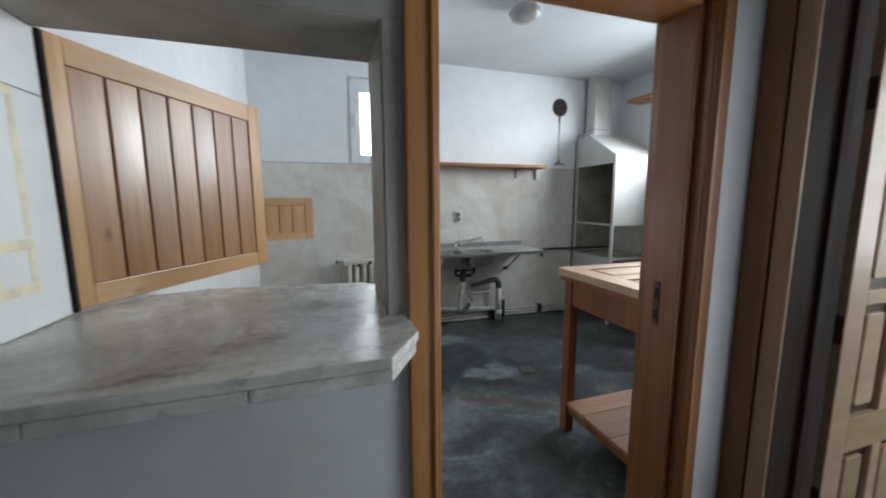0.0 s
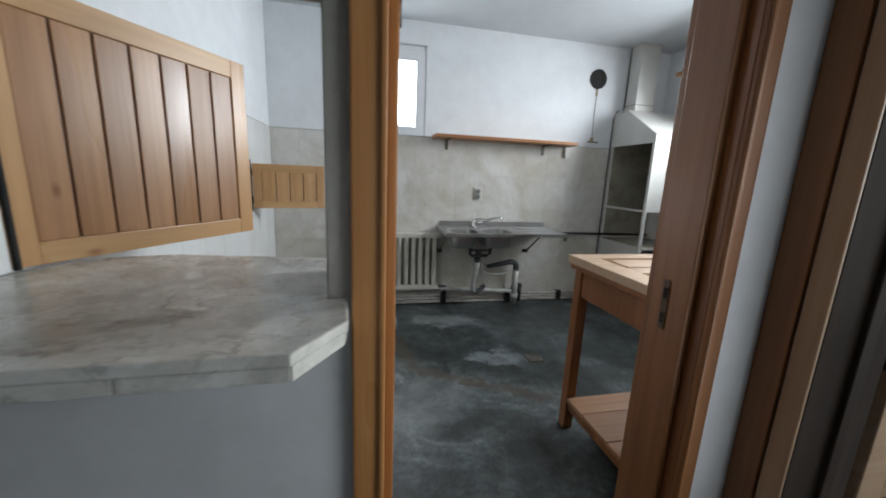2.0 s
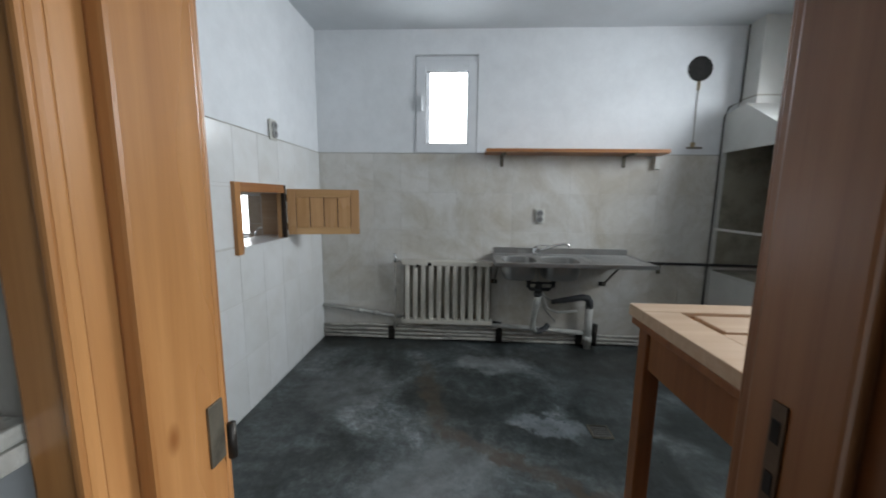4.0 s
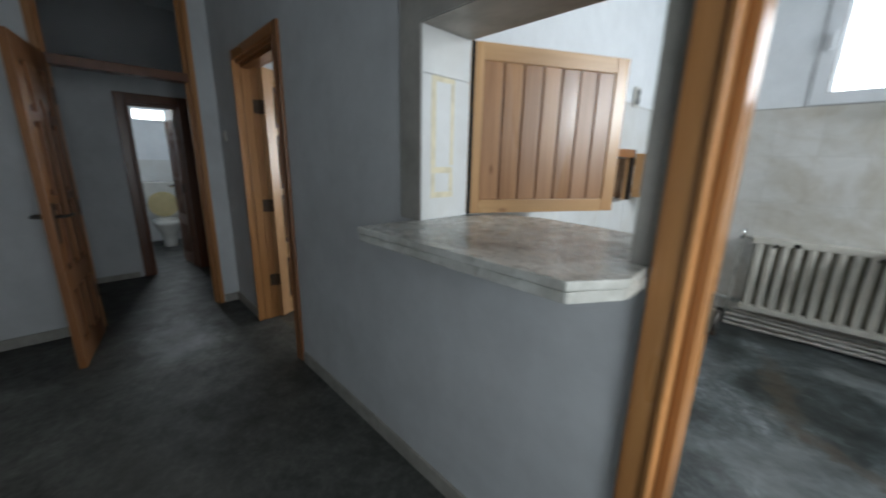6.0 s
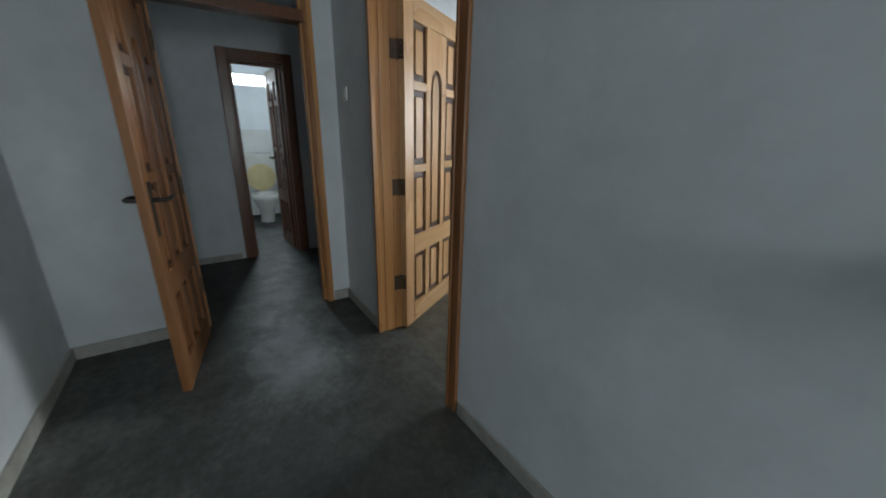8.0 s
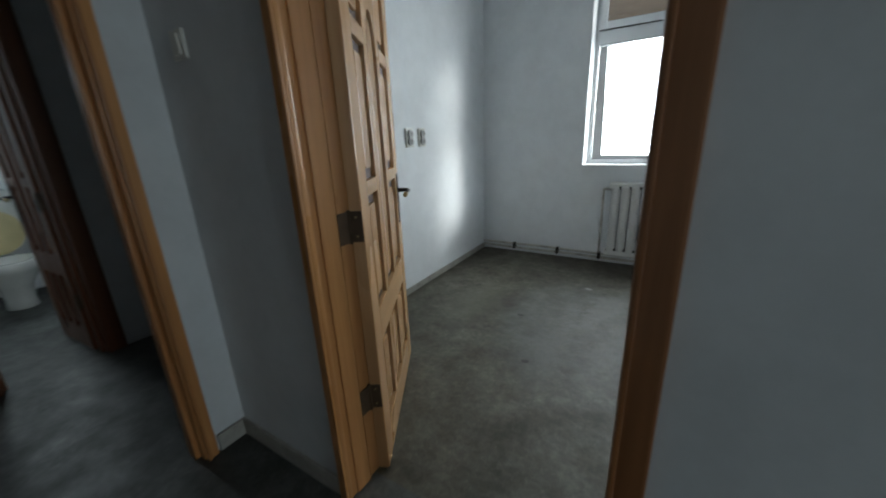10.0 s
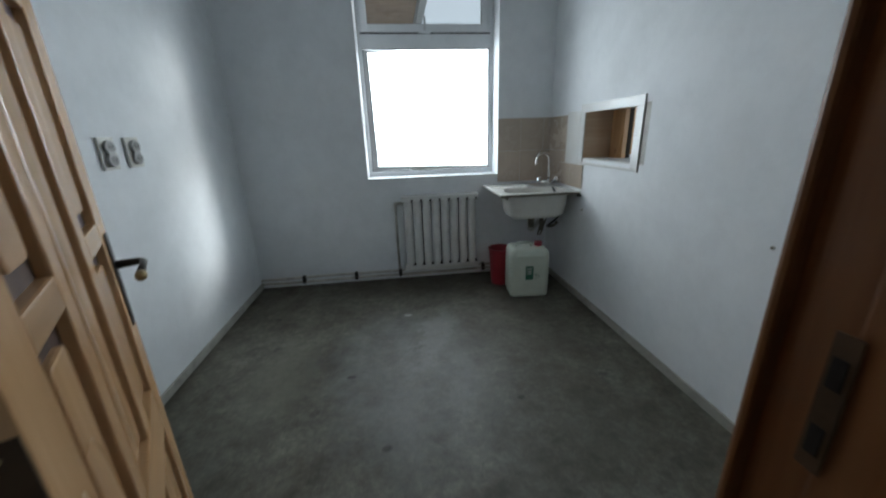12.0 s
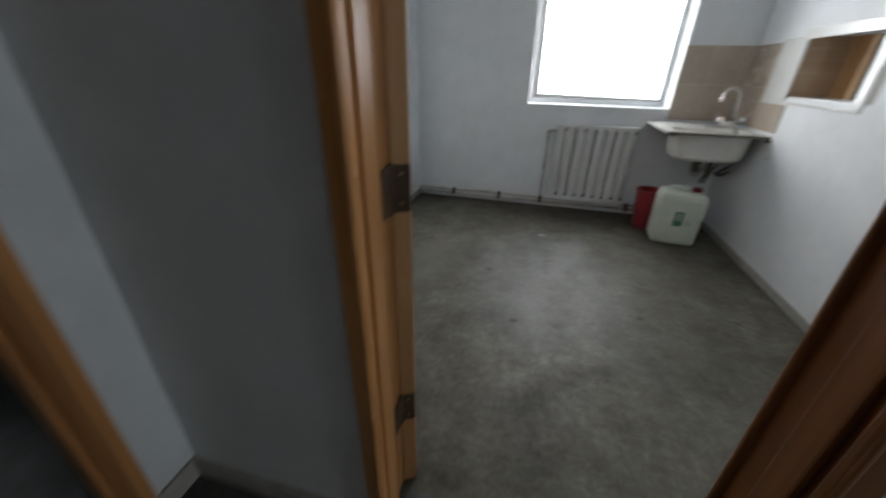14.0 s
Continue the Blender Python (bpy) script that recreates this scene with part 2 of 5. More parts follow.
blend_spots(M_MARBLE, [(0.1, 0.08, 0.34, 0.09, -16, (0.28, 0.255, 0.22), 0.6), (-0.2, -0.02, 0.28, 0.07, -14, (0.33, 0.31, 0.28), 0.5), (-0.05, -0.3, 0.16, 0.016, 0, (0.12, 0.1, 0.08), 0.8),
                 (0.12, -0.19, 0.12, 0.03, 25, (0.24, 0.22, 0.19), 0.6), (0.2, 0.22, 0.25, 0.06, 0, (0.3, 0.28, 0.25), 0.6)], 0.16)


def tile_material(name, light, dark, rough=0.22, grime=(0.95, 0.94, 0.92)):
    m, t, b = shader(name)
    v = coords(t, (1, 1, 1), True)
    n = add(t, "ShaderNodeTexNoise", Scale=5.0, Detail=7.0, Roughness=0.65, Distortion=0.5)
    t.links.new(v, n.inputs["Vector"])
    info = t.nodes.new("ShaderNodeObjectInfo")
    c = ramp(t, n.outputs[0], [(0.3, dark), (0.6, light)])
    tone = ramp(t, info.outputs["Random"], [(0, (0.93, 0.93, 0.92)), (1, (1.0, 1.0, 1.0))])
    geo = t.nodes.new("ShaderNodeNewGeometry")
    film = add(t, "ShaderNodeTexNoise", Scale=1.5, Detail=8.0, Roughness=0.66, Distortion=0.8)
    t.links.new(geo.outputs["Position"], film.inputs["Vector"])
    dirt = ramp(t, film.outputs[0], [(0.36, grime), (0.58, (1, 1, 1))])
    t.links.new(mix(t, 1.0, mix(t, 1.0, c, tone, "MULTIPLY"), dirt, "MULTIPLY"), b.inputs["Base Color"])
    t.links.new(ramp(t, n.outputs[0], [(0.3, (rough * 1.7,) * 3), (0.6, (rough,) * 3)]), b.inputs["Roughness"])
    bump(t, b, n.outputs[0], 0.05, 0.002)
    return m


M_TILE = tile_material("greasy_beige_marbled_tile", (0.69, 0.68, 0.65), (0.58, 0.56, 0.52), 0.26, (0.76, 0.71, 0.62))
M_TILEW = tile_material("white_glazed_tile", (0.76, 0.77, 0.77), (0.7, 0.7, 0.69), 0.16)
M_TILEB = tile_material("tan_glazed_tile", (0.5, 0.42, 0.35), (0.42, 0.35, 0.29), 0.2)
M_WOOD_V = wood("varnished_frame_wood_upright", (0.62, 0.32, 0.125), (0.42, 0.185, 0.06), 2, 0.29)
M_WOOD_H = wood("varnished_frame_wood_level", (0.56, 0.26, 0.1), (0.34, 0.135, 0.042), 0)
M_PINE_V = wood("pale_pine_upright", (0.77, 0.49, 0.26), (0.58, 0.33, 0.145), 2, 0.24)
M_PINE_H = wood("pale_pine_level", (0.75, 0.48, 0.25), (0.57, 0.335, 0.145), 0, 0.26)
M_PLANK = wood("varnished_plank", (0.58, 0.32, 0.155), (0.33, 0.155, 0.064), 2, 0.3, 0.34)
M_GROOVE = plain("dark_wood_groove", (0.11, 0.045, 0.018), 0.4)
M_TABLE = wood("table_beech", (0.34, 0.135, 0.045), (0.2, 0.07, 0.022), 2, 0.35)
M_SHELF = wood("oiled_shelf_board", (0.5, 0.28, 0.16), (0.36, 0.18, 0.09), 0, 0.4)
M_RAW = wood("raw_pine_board", (0.66, 0.5, 0.36), (0.52, 0.36, 0.23), 0, 0.45)
M_RAWH = wood("raw_pine_rail", (0.66, 0.52, 0.34), (0.52, 0.38, 0.22), 0, 0.4)
# Darker copy of the frame wood, with shade put into its colour.
M_WOOD_D = wood("shaded_brown_varnish", (0.34, 0.155, 0.06), (0.2, 0.082, 0.03), 2, 0.36)
M_PINE_D = wood("dull_lit_edge_pine", (0.5, 0.36, 0.24), (0.36, 0.24, 0.15), 2, 0.45)
M_LINING = wood("near_black_brown_wood", (0.05, 0.032, 0.02), (0.025, 0.016, 0.01), 2, 0.85)
# Brown moulding, deepened so that the grooves' shade is in its colour too.
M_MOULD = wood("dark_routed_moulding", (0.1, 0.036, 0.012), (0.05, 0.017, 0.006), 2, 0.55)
M_BRONZE = plain("dull_bronze", (0.09, 0.055, 0.03), 0.5, 0.2, 0.2)
M_DARKWOOD = wood("dark_stained_wood", (0.2, 0.075, 0.03), (0.1, 0.035, 0.014), 2, 0.3)
M_STEEL = plain("brushed_stainless_steel", (0.42, 0.42, 0.41), 0.33, 1.0, 0.12, 3, 0)
M_CHROME = plain("chrome", (0.75, 0.75, 0.75), 0.12, 1.0, 0.05)
M_BRASS = plain("aged_brass", (0.42, 0.33, 0.17), 0.4, 1.0, 0.2, 20)
M_IRON = plain("dark_iron", (0.05, 0.045, 0.04), 0.45, 0.6, 0.3, 20)
M_HINGE = plain("dull_zinc_hinge", (0.2, 0.18, 0.14), 0.5, 0.7, 0.3, 20)
M_ENAMEL = plain("cream_radiator_enamel", (0.62, 0.59, 0.52), 0.35, 0, 0.1, 6)
M_ENAMELW = plain("white_radiator_enamel", (0.68, 0.68, 0.66), 0.35, 0, 0.06, 6)
M_PIPE = plain("painted_steel_pipe", (0.55, 0.53, 0.48), 0.42, 0, 0.25, 9)
M_PVC = plain("grey_white_plastic_pipe", (0.46, 0.46, 0.43), 0.35, 0, 0.15, 9)
M_PIPEDARK = plain("darkened_pipe", (0.12, 0.11, 0.1), 0.5)
M_RUBBERG = plain("dusty_grey_rubber", (0.06, 0.065, 0.07), 0.5)
M_BLACK = plain("black_rubber", (0.025, 0.025, 0.025), 0.5, 0, 0.3)
# Near-black for flue soot, and for the inner shade of holes and gaps.
M_SOOTGAP = plain("soot_and_gap_black", (0.012, 0.011, 0.01), 0.8, 0, 0.3)
M_HOOD = plain("white_painted_sheet_metal", (0.58, 0.58, 0.55), 0.32, 0, 0.07, 3)
M_HOODIN = plain("grimy_sheet_metal", (0.3, 0.28, 0.22), 0.6, 0, 0.25, 4)
M_UPVC = plain("white_window_plastic", (0.72, 0.74, 0.76), 0.3, 0, 0.04, 4, 0)
M_TRIMG = plain("grey_window_trim", (0.5, 0.51, 0.52), 0.4)
M_GRIMED = plain("dark_joint_grime", (0.05, 0.045, 0.035), 0.8, 0, 0.3, 30)
M_TOPLINE = plain("edge_shadow_joint", (0.3, 0.28, 0.24), 0.7)
M_GASKET = plain("black_gasket", (0.02, 0.02, 0.022), 0.6, 0, 0.1)
M_PLATE = plain("ivory_switch_plastic", (0.62, 0.61, 0.56), 0.3, 0, 0.06)
M_SOCKET = plain("mid_grey_socket_plastic", (0.3, 0.3, 0.29), 0.35, 0, 0.08)
M_DARKPL = plain("grey_socket_plastic", (0.16, 0.16, 0.16), 0.35, 0, 0.1)
M_CERAM = plain("white_ceramic", (0.66, 0.65, 0.61), 0.15, 0, 0.06, 5, 0)
M_SEAT = plain("yellowed_toilet_lid", (0.6, 0.5, 0.26), 0.3, 0, 0.08, 5, 0)
M_CAN = plain("milky_jerrycan_plastic", (0.6, 0.64, 0.56), 0.4, 0, 0.06, 6)
M_RED = plain("red_plastic", (0.27, 0.018, 0.03), 0.35, 0, 0.1)
M_GREENL = plain("green_label_ink", (0.04, 0.16, 0.1), 0.5, 0, 0.1)
M_TAPE = plain("yellow_adhesive_residue", (0.71, 0.64, 0.46), 0.5, 0, 0.1, 20)
M_RUST = plain("rust_stain", (0.42, 0.33, 0.2), 0.8, 0, 0.3, 20)
M_SOFFIT = plain("weathered_soffit_board", (0.55, 0.42, 0.33), 0.7, 0, 0.15, 6)
M_EXT = plain("pale_render", (0.6, 0.62, 0.64), 0.85, 0, 0.06, 2)
M_GROUND = plain("outside_ground", (0.2, 0.2, 0.17), 0.9, 0, 0.25, 1)


def glass(name, rough=0.0):
    m, t, b = shader(name)
    b.inputs["Transmission Weight"].default_value = 1.0
    b.inputs["Roughness"].default_value = rough
    b.inputs["IOR"].default_value = 1.45
    return m


M_GLASS = glass("clear_glass")
M_SHADE = glass("milky_pressed_glass", 0.25)
M_SHADE.node_tree.nodes["Principled BSDF"].inputs["Transmission Weight"].default_value = 0.55
M_GROUT = plain("pale_grout", (0.56, 0.545, 0.51), 0.8, 0, 0.12)

# ---- mesh helpers ----


def box(bm, x0, x1, y0, y1, z0, z1, bev=0.0):
    vs = [bm.verts.new((x, y, z)) for z in (z0, z1) for y in (y0, y1) for x in (x0, x1)]
    fs = [bm.faces.new([vs[i] for i in f]) for f in ((0, 2, 3, 1), (4, 5, 7, 6), (0, 1, 5, 4), (2, 6, 7, 3), (0, 4, 6, 2), (1, 3, 7, 5))]
    if bev:
        es = {e for f in fs for e in f.edges}
        bmesh.ops.bevel(bm, geom=list(es), offset=bev, segments=2, affect="EDGES", profile=0.6)
    return bm


def boxed(*args, bev=0.0):
    return box(bmesh.new(), *args, bev=bev)


def prism(bm, pts, z0, z1, axis=2, bev=0.0):
    """A polygon in the two other axes, drawn out along axis."""
    def at(u, v, w):
        return {0: (w, u, v), 1: (u, w, v), 2: (u, v, w)}[axis]
    a = [bm.verts.new(at(u, v, z0)) for u, v in pts]
    b = [bm.verts.new(at(u, v, z1)) for u, v in pts]
    n = len(pts)
    fs = [bm.faces.new(a[::-1]), bm.faces.new(b)] + [bm.faces.new((a[i], a[(i + 1) % n], b[(i + 1) % n], b[i])) for i in range(n)]
    bmesh.ops.recalc_face_normals(bm, faces=fs)
    if bev:
        bmesh.ops.bevel(bm, geom=list({e for f in fs for e in f.edges}), offset=bev, segments=2, affect="EDGES", profile=0.6)
    return bm


def ring(bm, p, side, up, r, n):
    return [bm.verts.new(p + side * math.cos(2 * math.pi * i / n) * r + up * math.sin(2 * math.pi * i / n) * r) for i in range(n)]


def tube(bm, pts, r, n=8, radii=None):
    pts = [Vector(p) for p in pts]
    prev, first = None, None
    for i, p in enumerate(pts):
        d = (pts[min(i + 1, len(pts) - 1)] - pts[max(i - 1, 0)]).normalized()
        ref = Vector((0, 0, 1)) if abs(d.z) < 0.9 else Vector((1, 0, 0))
        side = d.cross(ref).normalized()
        cur = ring(bm, p, side, side.cross(d).normalized(), radii[i] if radii else r, n)
        if prev:
            for k in range(n):
                bm.faces.new((prev[k], prev[(k + 1) % n], cur[(k + 1) % n], cur[k]))
        else:
            first = cur
        prev = cur
    bm.faces.new(first[::-1])
    bm.faces.new(prev)
    bmesh.ops.recalc_face_normals(bm, faces=bm.faces)
    return bm


def arc(c, r, a0, a1, n, plane="xz"):
    out = []
    for i in range(n + 1):
        a = radians(a0 + (a1 - a0) * i / n)
        u, v = r * math.cos(a), r * math.sin(a)
        out.append({"xz": (c[0] + u, c[1], c[2] + v), "yz": (c[0], c[1] + u, c[2] + v), "xy": (c[0] + u, c[1] + v, c[2])}[plane])
    return out


def part(name, bm, material, parent=None, label="", kind="", smooth=False):
    me = bpy.data.meshes.new(name)
    if smooth:
        for f in bm.faces:
            f.smooth = True
    bm.to_mesh(me)
    bm.free()
    me.materials.append(material)
    ob = new(name, me)
    if parent:
        ob.parent = parent
    return tagged(ob, label=label, kind=kind)


def structure(name, bm, material, label="", parent=None):
    return part(name, bm, material, parent, label, kind="structure" if parent is None else "")


def thing(name, m, label, category, group=""):
    ob = new(name)
    ob.empty_display_size = 0.1
    ob.matrix_world = m
    return tagged(ob, label=label, category=category, group=group)


def wall(name, axis, a0, a1, u0, u1, z0, z1, holes, material, label):
    """A wall between two planes of the axis (0: x, 1: y), with openings (u0, u1, z0, z1) going through."""
    bm = bmesh.new()
    us = sorted({u0, u1, *[v for h in holes for v in h[:2]]})
    zs = sorted({z0, z1, *[v for h in holes for v in h[2:]]})

    def at(a, u, z):
        return (a, u, z) if axis == 0 else (u, a, z)

    def solid(i, k):
        if not (0 <= i < len(us) - 1 and 0 <= k < len(zs) - 1):
            return False
        cu, cz = (us[i] + us[i + 1]) / 2, (zs[k] + zs[k + 1]) / 2
        return not any(h[0] < cu < h[1] and h[2] < cz < h[3] for h in holes)

    def quad(*ps):
        bm.faces.new([bm.verts.new(p) for p in ps])
    for i in range(len(us) - 1):
        for k in range(len(zs) - 1):
            if not solid(i, k):
                continue
            p, q, r, s = us[i], us[i + 1], zs[k], zs[k + 1]
            for a in (a0, a1):
                quad(at(a, p, r), at(a, q, r), at(a, q, s), at(a, p, s))
            if not solid(i - 1, k):
                quad(at(a0, p, r), at(a1, p, r), at(a1, p, s), at(a0, p, s))
            if not solid(i + 1, k):
                quad(at(a0, q, r), at(a1, q, r), at(a1, q, s), at(a0, q, s))
            if not solid(i, k - 1):
                quad(at(a0, p, r), at(a1, p, r), at(a1, q, r), at(a0, q, r))
            if not solid(i, k + 1):
                quad(at(a0, p, s), at(a1, p, s), at(a1, q, s), at(a0, q, s))
    bmesh.ops.remove_doubles(bm, verts=bm.verts, dist=1e-5)
    bmesh.ops.recalc_face_normals(bm, faces=bm.faces)
    return structure(name, bm, material, label)


# ---- the building ----
CEIL = 2.79
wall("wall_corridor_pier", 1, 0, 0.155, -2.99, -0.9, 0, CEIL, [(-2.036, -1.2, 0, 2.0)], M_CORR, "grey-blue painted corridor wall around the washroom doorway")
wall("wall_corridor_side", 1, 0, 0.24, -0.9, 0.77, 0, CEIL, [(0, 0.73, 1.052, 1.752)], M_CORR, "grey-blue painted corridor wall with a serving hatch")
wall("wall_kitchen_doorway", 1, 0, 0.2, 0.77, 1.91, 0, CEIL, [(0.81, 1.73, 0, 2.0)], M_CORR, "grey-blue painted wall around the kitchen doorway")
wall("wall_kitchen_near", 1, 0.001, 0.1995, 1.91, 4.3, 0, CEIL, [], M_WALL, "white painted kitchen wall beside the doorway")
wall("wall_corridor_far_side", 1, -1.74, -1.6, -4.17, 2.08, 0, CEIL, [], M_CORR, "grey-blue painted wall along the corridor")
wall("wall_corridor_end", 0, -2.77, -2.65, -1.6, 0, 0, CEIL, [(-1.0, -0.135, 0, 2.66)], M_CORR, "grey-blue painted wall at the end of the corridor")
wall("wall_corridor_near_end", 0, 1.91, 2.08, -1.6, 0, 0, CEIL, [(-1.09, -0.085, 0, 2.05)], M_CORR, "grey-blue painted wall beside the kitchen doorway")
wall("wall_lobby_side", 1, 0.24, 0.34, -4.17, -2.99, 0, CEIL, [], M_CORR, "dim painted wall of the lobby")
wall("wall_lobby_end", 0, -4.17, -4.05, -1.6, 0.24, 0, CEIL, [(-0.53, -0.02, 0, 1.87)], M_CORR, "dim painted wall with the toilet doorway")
wall("wall_toilet_end", 0, -6.35, -6.12, -0.9, 0.6, 0, CEIL, [(-0.33, 0.21, 1.81, 1.99)], M_WALL, "white toilet wall with a small high window")
wall("wall_toilet_left", 1, -1.0, -0.9, -6.35, -4.17, 0, CEIL, [], M_WALL, "white painted toilet wall")
wall("wall_toilet_right", 1, 0.6, 0.7, -6.35, -4.17, 0, CEIL, [], M_WALL, "white painted toilet wall")
wall("wall_toilet_front", 0, -4.169, -4.06, 0.34, 0.6, 0, CEIL, [], M_WALL, "white painted toilet wall")
wall("wall_washroom_left", 0, -2.99, -2.87, 0.155, 2.937, 0, CEIL, [], M_WALL, "white painted washroom wall with double sockets")
wall("wall_washroom_facade", 1, 2.937, 3.29, -2.99, -0.2, 0, CEIL, [(-1.88, -0.765, 0.9, 2.52)], M_WALL, "white painted wall with a large window")
wall("wall_partition", 0, -0.3, -0.071, 0.155, 2.937, 0, CEIL, [(1.69, 2.36, 1.04, 1.37)], M_WALL, "white painted partition with a small serving hatch")
wall("wall_kitchen_facade", 1, 2.941, 3.29, -0.2, 4.3, 0, CEIL, [(0.83, 1.36, 1.77, 2.57)], M_WALL, "white painted kitchen wall with a small high window")
wall("wall_kitchen_right", 0, 4.09, 4.3, 0.24, 2.941, 0, CEIL, [(0.95, 2.15, 1.7, 2.45)], M_WALL, "white painted kitchen wall with a side window")
# The vestibule and its window are unseen, inferred as the corridor's daylight source.
wall("wall_vestibule", 0, 3.6, 3.75, -1.8, 0.0, 0, CEIL, [(-1.45, -0.45, 0.95, 2.15)], M_CORR, "plain painted vestibule wall with a window")
wall("wall_vestibule_side", 1, -1.9, -1.8, 2.081, 3.75, 0, CEIL, [], M_CORR, "plain painted vestibule wall")
structure("floor_vestibule", boxed(2.081, 3.75, -1.8, 0.0, -0.15, 0.0), M_CFLOOR, "worn dark screed floor")
structure("ceiling_vestibule", boxed(2.081, 3.75, -1.8, 0.0, CEIL, CEIL + 0.2), M_CEIL, "white painted ceiling")
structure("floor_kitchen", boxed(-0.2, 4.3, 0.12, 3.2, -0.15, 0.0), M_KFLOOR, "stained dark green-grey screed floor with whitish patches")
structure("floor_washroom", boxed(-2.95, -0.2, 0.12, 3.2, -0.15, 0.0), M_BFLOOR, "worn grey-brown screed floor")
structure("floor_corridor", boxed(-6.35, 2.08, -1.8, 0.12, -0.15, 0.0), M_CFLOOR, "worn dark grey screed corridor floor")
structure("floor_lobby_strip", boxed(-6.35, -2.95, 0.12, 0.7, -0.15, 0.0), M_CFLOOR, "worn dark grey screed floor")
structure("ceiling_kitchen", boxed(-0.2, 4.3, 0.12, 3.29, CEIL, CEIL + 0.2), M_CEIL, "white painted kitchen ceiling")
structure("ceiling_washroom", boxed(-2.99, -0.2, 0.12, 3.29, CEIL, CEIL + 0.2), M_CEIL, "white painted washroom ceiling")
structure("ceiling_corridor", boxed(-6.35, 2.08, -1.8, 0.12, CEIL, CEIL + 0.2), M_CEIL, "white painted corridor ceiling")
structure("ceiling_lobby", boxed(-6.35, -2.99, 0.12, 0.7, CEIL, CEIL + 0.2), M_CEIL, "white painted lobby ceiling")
structure("ground", boxed(-60, 60, 3.3, 80, -0.7, -0.5), M_GROUND, "bare ground outside the building")

# skirtings
for nm, b in (("baseboard_corridor", (-1.165, 0.765, -0.014, -0.001, 0, 0.075)), ("baseboard_corridor_pier", (-2.65, -2.062, -0.014, -0.001, 0, 0.075)),
              ("baseboard_far_side", (-2.65, 1.9, -1.6, -1.586, 0, 0.075)), ("baseboard_end_return", (-2.649, -2.636, -0.118, -0.014, 0, 0.075)),
              ("baseboard_end_left", (-2.649, -2.636, -1.586, -1.07, 0, 0.075)),
              ("baseboard_lobby_end", (-4.049, -4.036, -1.6, -0.62, 0, 0.06)),
              ("baseboard_washroom_left", (-2.87, -2.857, 0.17, 2.93, 0, 0.05)), ("baseboard_washroom_right", (-0.313, -0.3, 0.17, 2.93, 0, 0.05))):
    structure(nm, boxed(*b, bev=0.003), M_BASE, "chipped cement skirting along the wall")


# ---- doors and frames ----
def door_frame(name, m, width, height, depth, label, casing=0.075, mat_v=M_WOOD_V, mat_h=M_WOOD_H, stop=(0.03, 0.17), lin=(0.035, 0.035), bead=(0.02, 0.02), case=(0.04, 0.04), over=(0.03, 0.03), back=True, mat_far=None):
    """Local x runs across the opening (0 to width), y through the wall (0 to depth)."""
    root = thing(name, m, label, "door frame")
    root["kind"] = "structure"
    e = 0.02
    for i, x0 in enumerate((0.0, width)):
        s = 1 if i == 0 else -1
        # The far post can take the shade-darkened copy of the wood.
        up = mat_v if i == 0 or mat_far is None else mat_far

        def xb(a, b):
            return (min(x0 + s * a, x0 + s * b), max(x0 + s * a, x0 + s * b))
        part("jamb_lining", boxed(*xb(0, lin[i]), -0.004, depth + 0.004, 0, height, bev=0.003), up, root)
        part("stop_bead", boxed(*xb(lin[i], lin[i] + bead[i]), stop[0], stop[1], 0, height - 0.035, bev=0.006), up, root)
        for y0, y1 in (((-e, 0.0), (depth, depth + 0.012)) if back else ((-e, 0.0),)):
            part("casing", boxed(*xb(-case[i], over[i]), y0, y1, 0, height + casing - 0.02, bev=0.006), up, root)
        part("casing_bead", boxed(*xb(over[i] - 0.013, over[i] - 0.001), -e - 0.007, -e + 0.002, 0, height - 0.02, bev=0.004), up, root)
    part("head_lining", boxed(lin[0], width - lin[1], -0.003, depth + 0.003, height - 0.035, height, bev=0.003), mat_h, root)
    part("head_stop", boxed(lin[0], width - lin[1], stop[0], stop[1], height - 0.055, height - 0.036, bev=0.005), mat_h, root)
    for y0, y1 in (((-e - 0.001, -0.001), (depth + 0.001, depth + 0.013)) if back else ((-e - 0.001, -0.001),)):
        part("head_casing", boxed(over[0] + 0.0005, width - over[1] - 0.0005, y0, y1, height - 0.012, height + casing - 0.022, bev=0.006), mat_h, root)
    return root


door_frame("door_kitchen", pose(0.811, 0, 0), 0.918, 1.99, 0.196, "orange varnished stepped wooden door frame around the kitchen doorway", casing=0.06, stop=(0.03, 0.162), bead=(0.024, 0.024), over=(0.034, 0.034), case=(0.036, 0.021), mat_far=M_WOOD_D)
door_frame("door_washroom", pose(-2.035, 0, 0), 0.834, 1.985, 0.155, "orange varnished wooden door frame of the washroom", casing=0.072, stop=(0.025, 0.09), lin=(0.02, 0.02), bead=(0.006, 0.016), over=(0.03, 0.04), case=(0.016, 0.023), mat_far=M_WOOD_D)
door_frame("door_lobby", pose(-2.65, -0.995, 0, 0, 0, 90), 0.855, 2.65, 0.12, "tall varnished door frame with a transom at the corridor's end", casing=0.06, stop=(0.03, 0.08), case=(0.012, 0.012))
door_frame("door_toilet", pose(-4.05, -0.525, 0, 0, 0, 90), 0.5, 1.865, 0.12, "dark varnished door frame of the toilet", casing=0.085, stop=(0.03, 0.08), case=(0.06, 0.06), mat_v=M_DARKWOOD, mat_h=M_DARKWOOD)
entrance = thing("door_entrance", pose(0, 0, 0), "brown varnished stepped wooden frame of the open entrance door", "door frame")
entrance["kind"] = "structure"
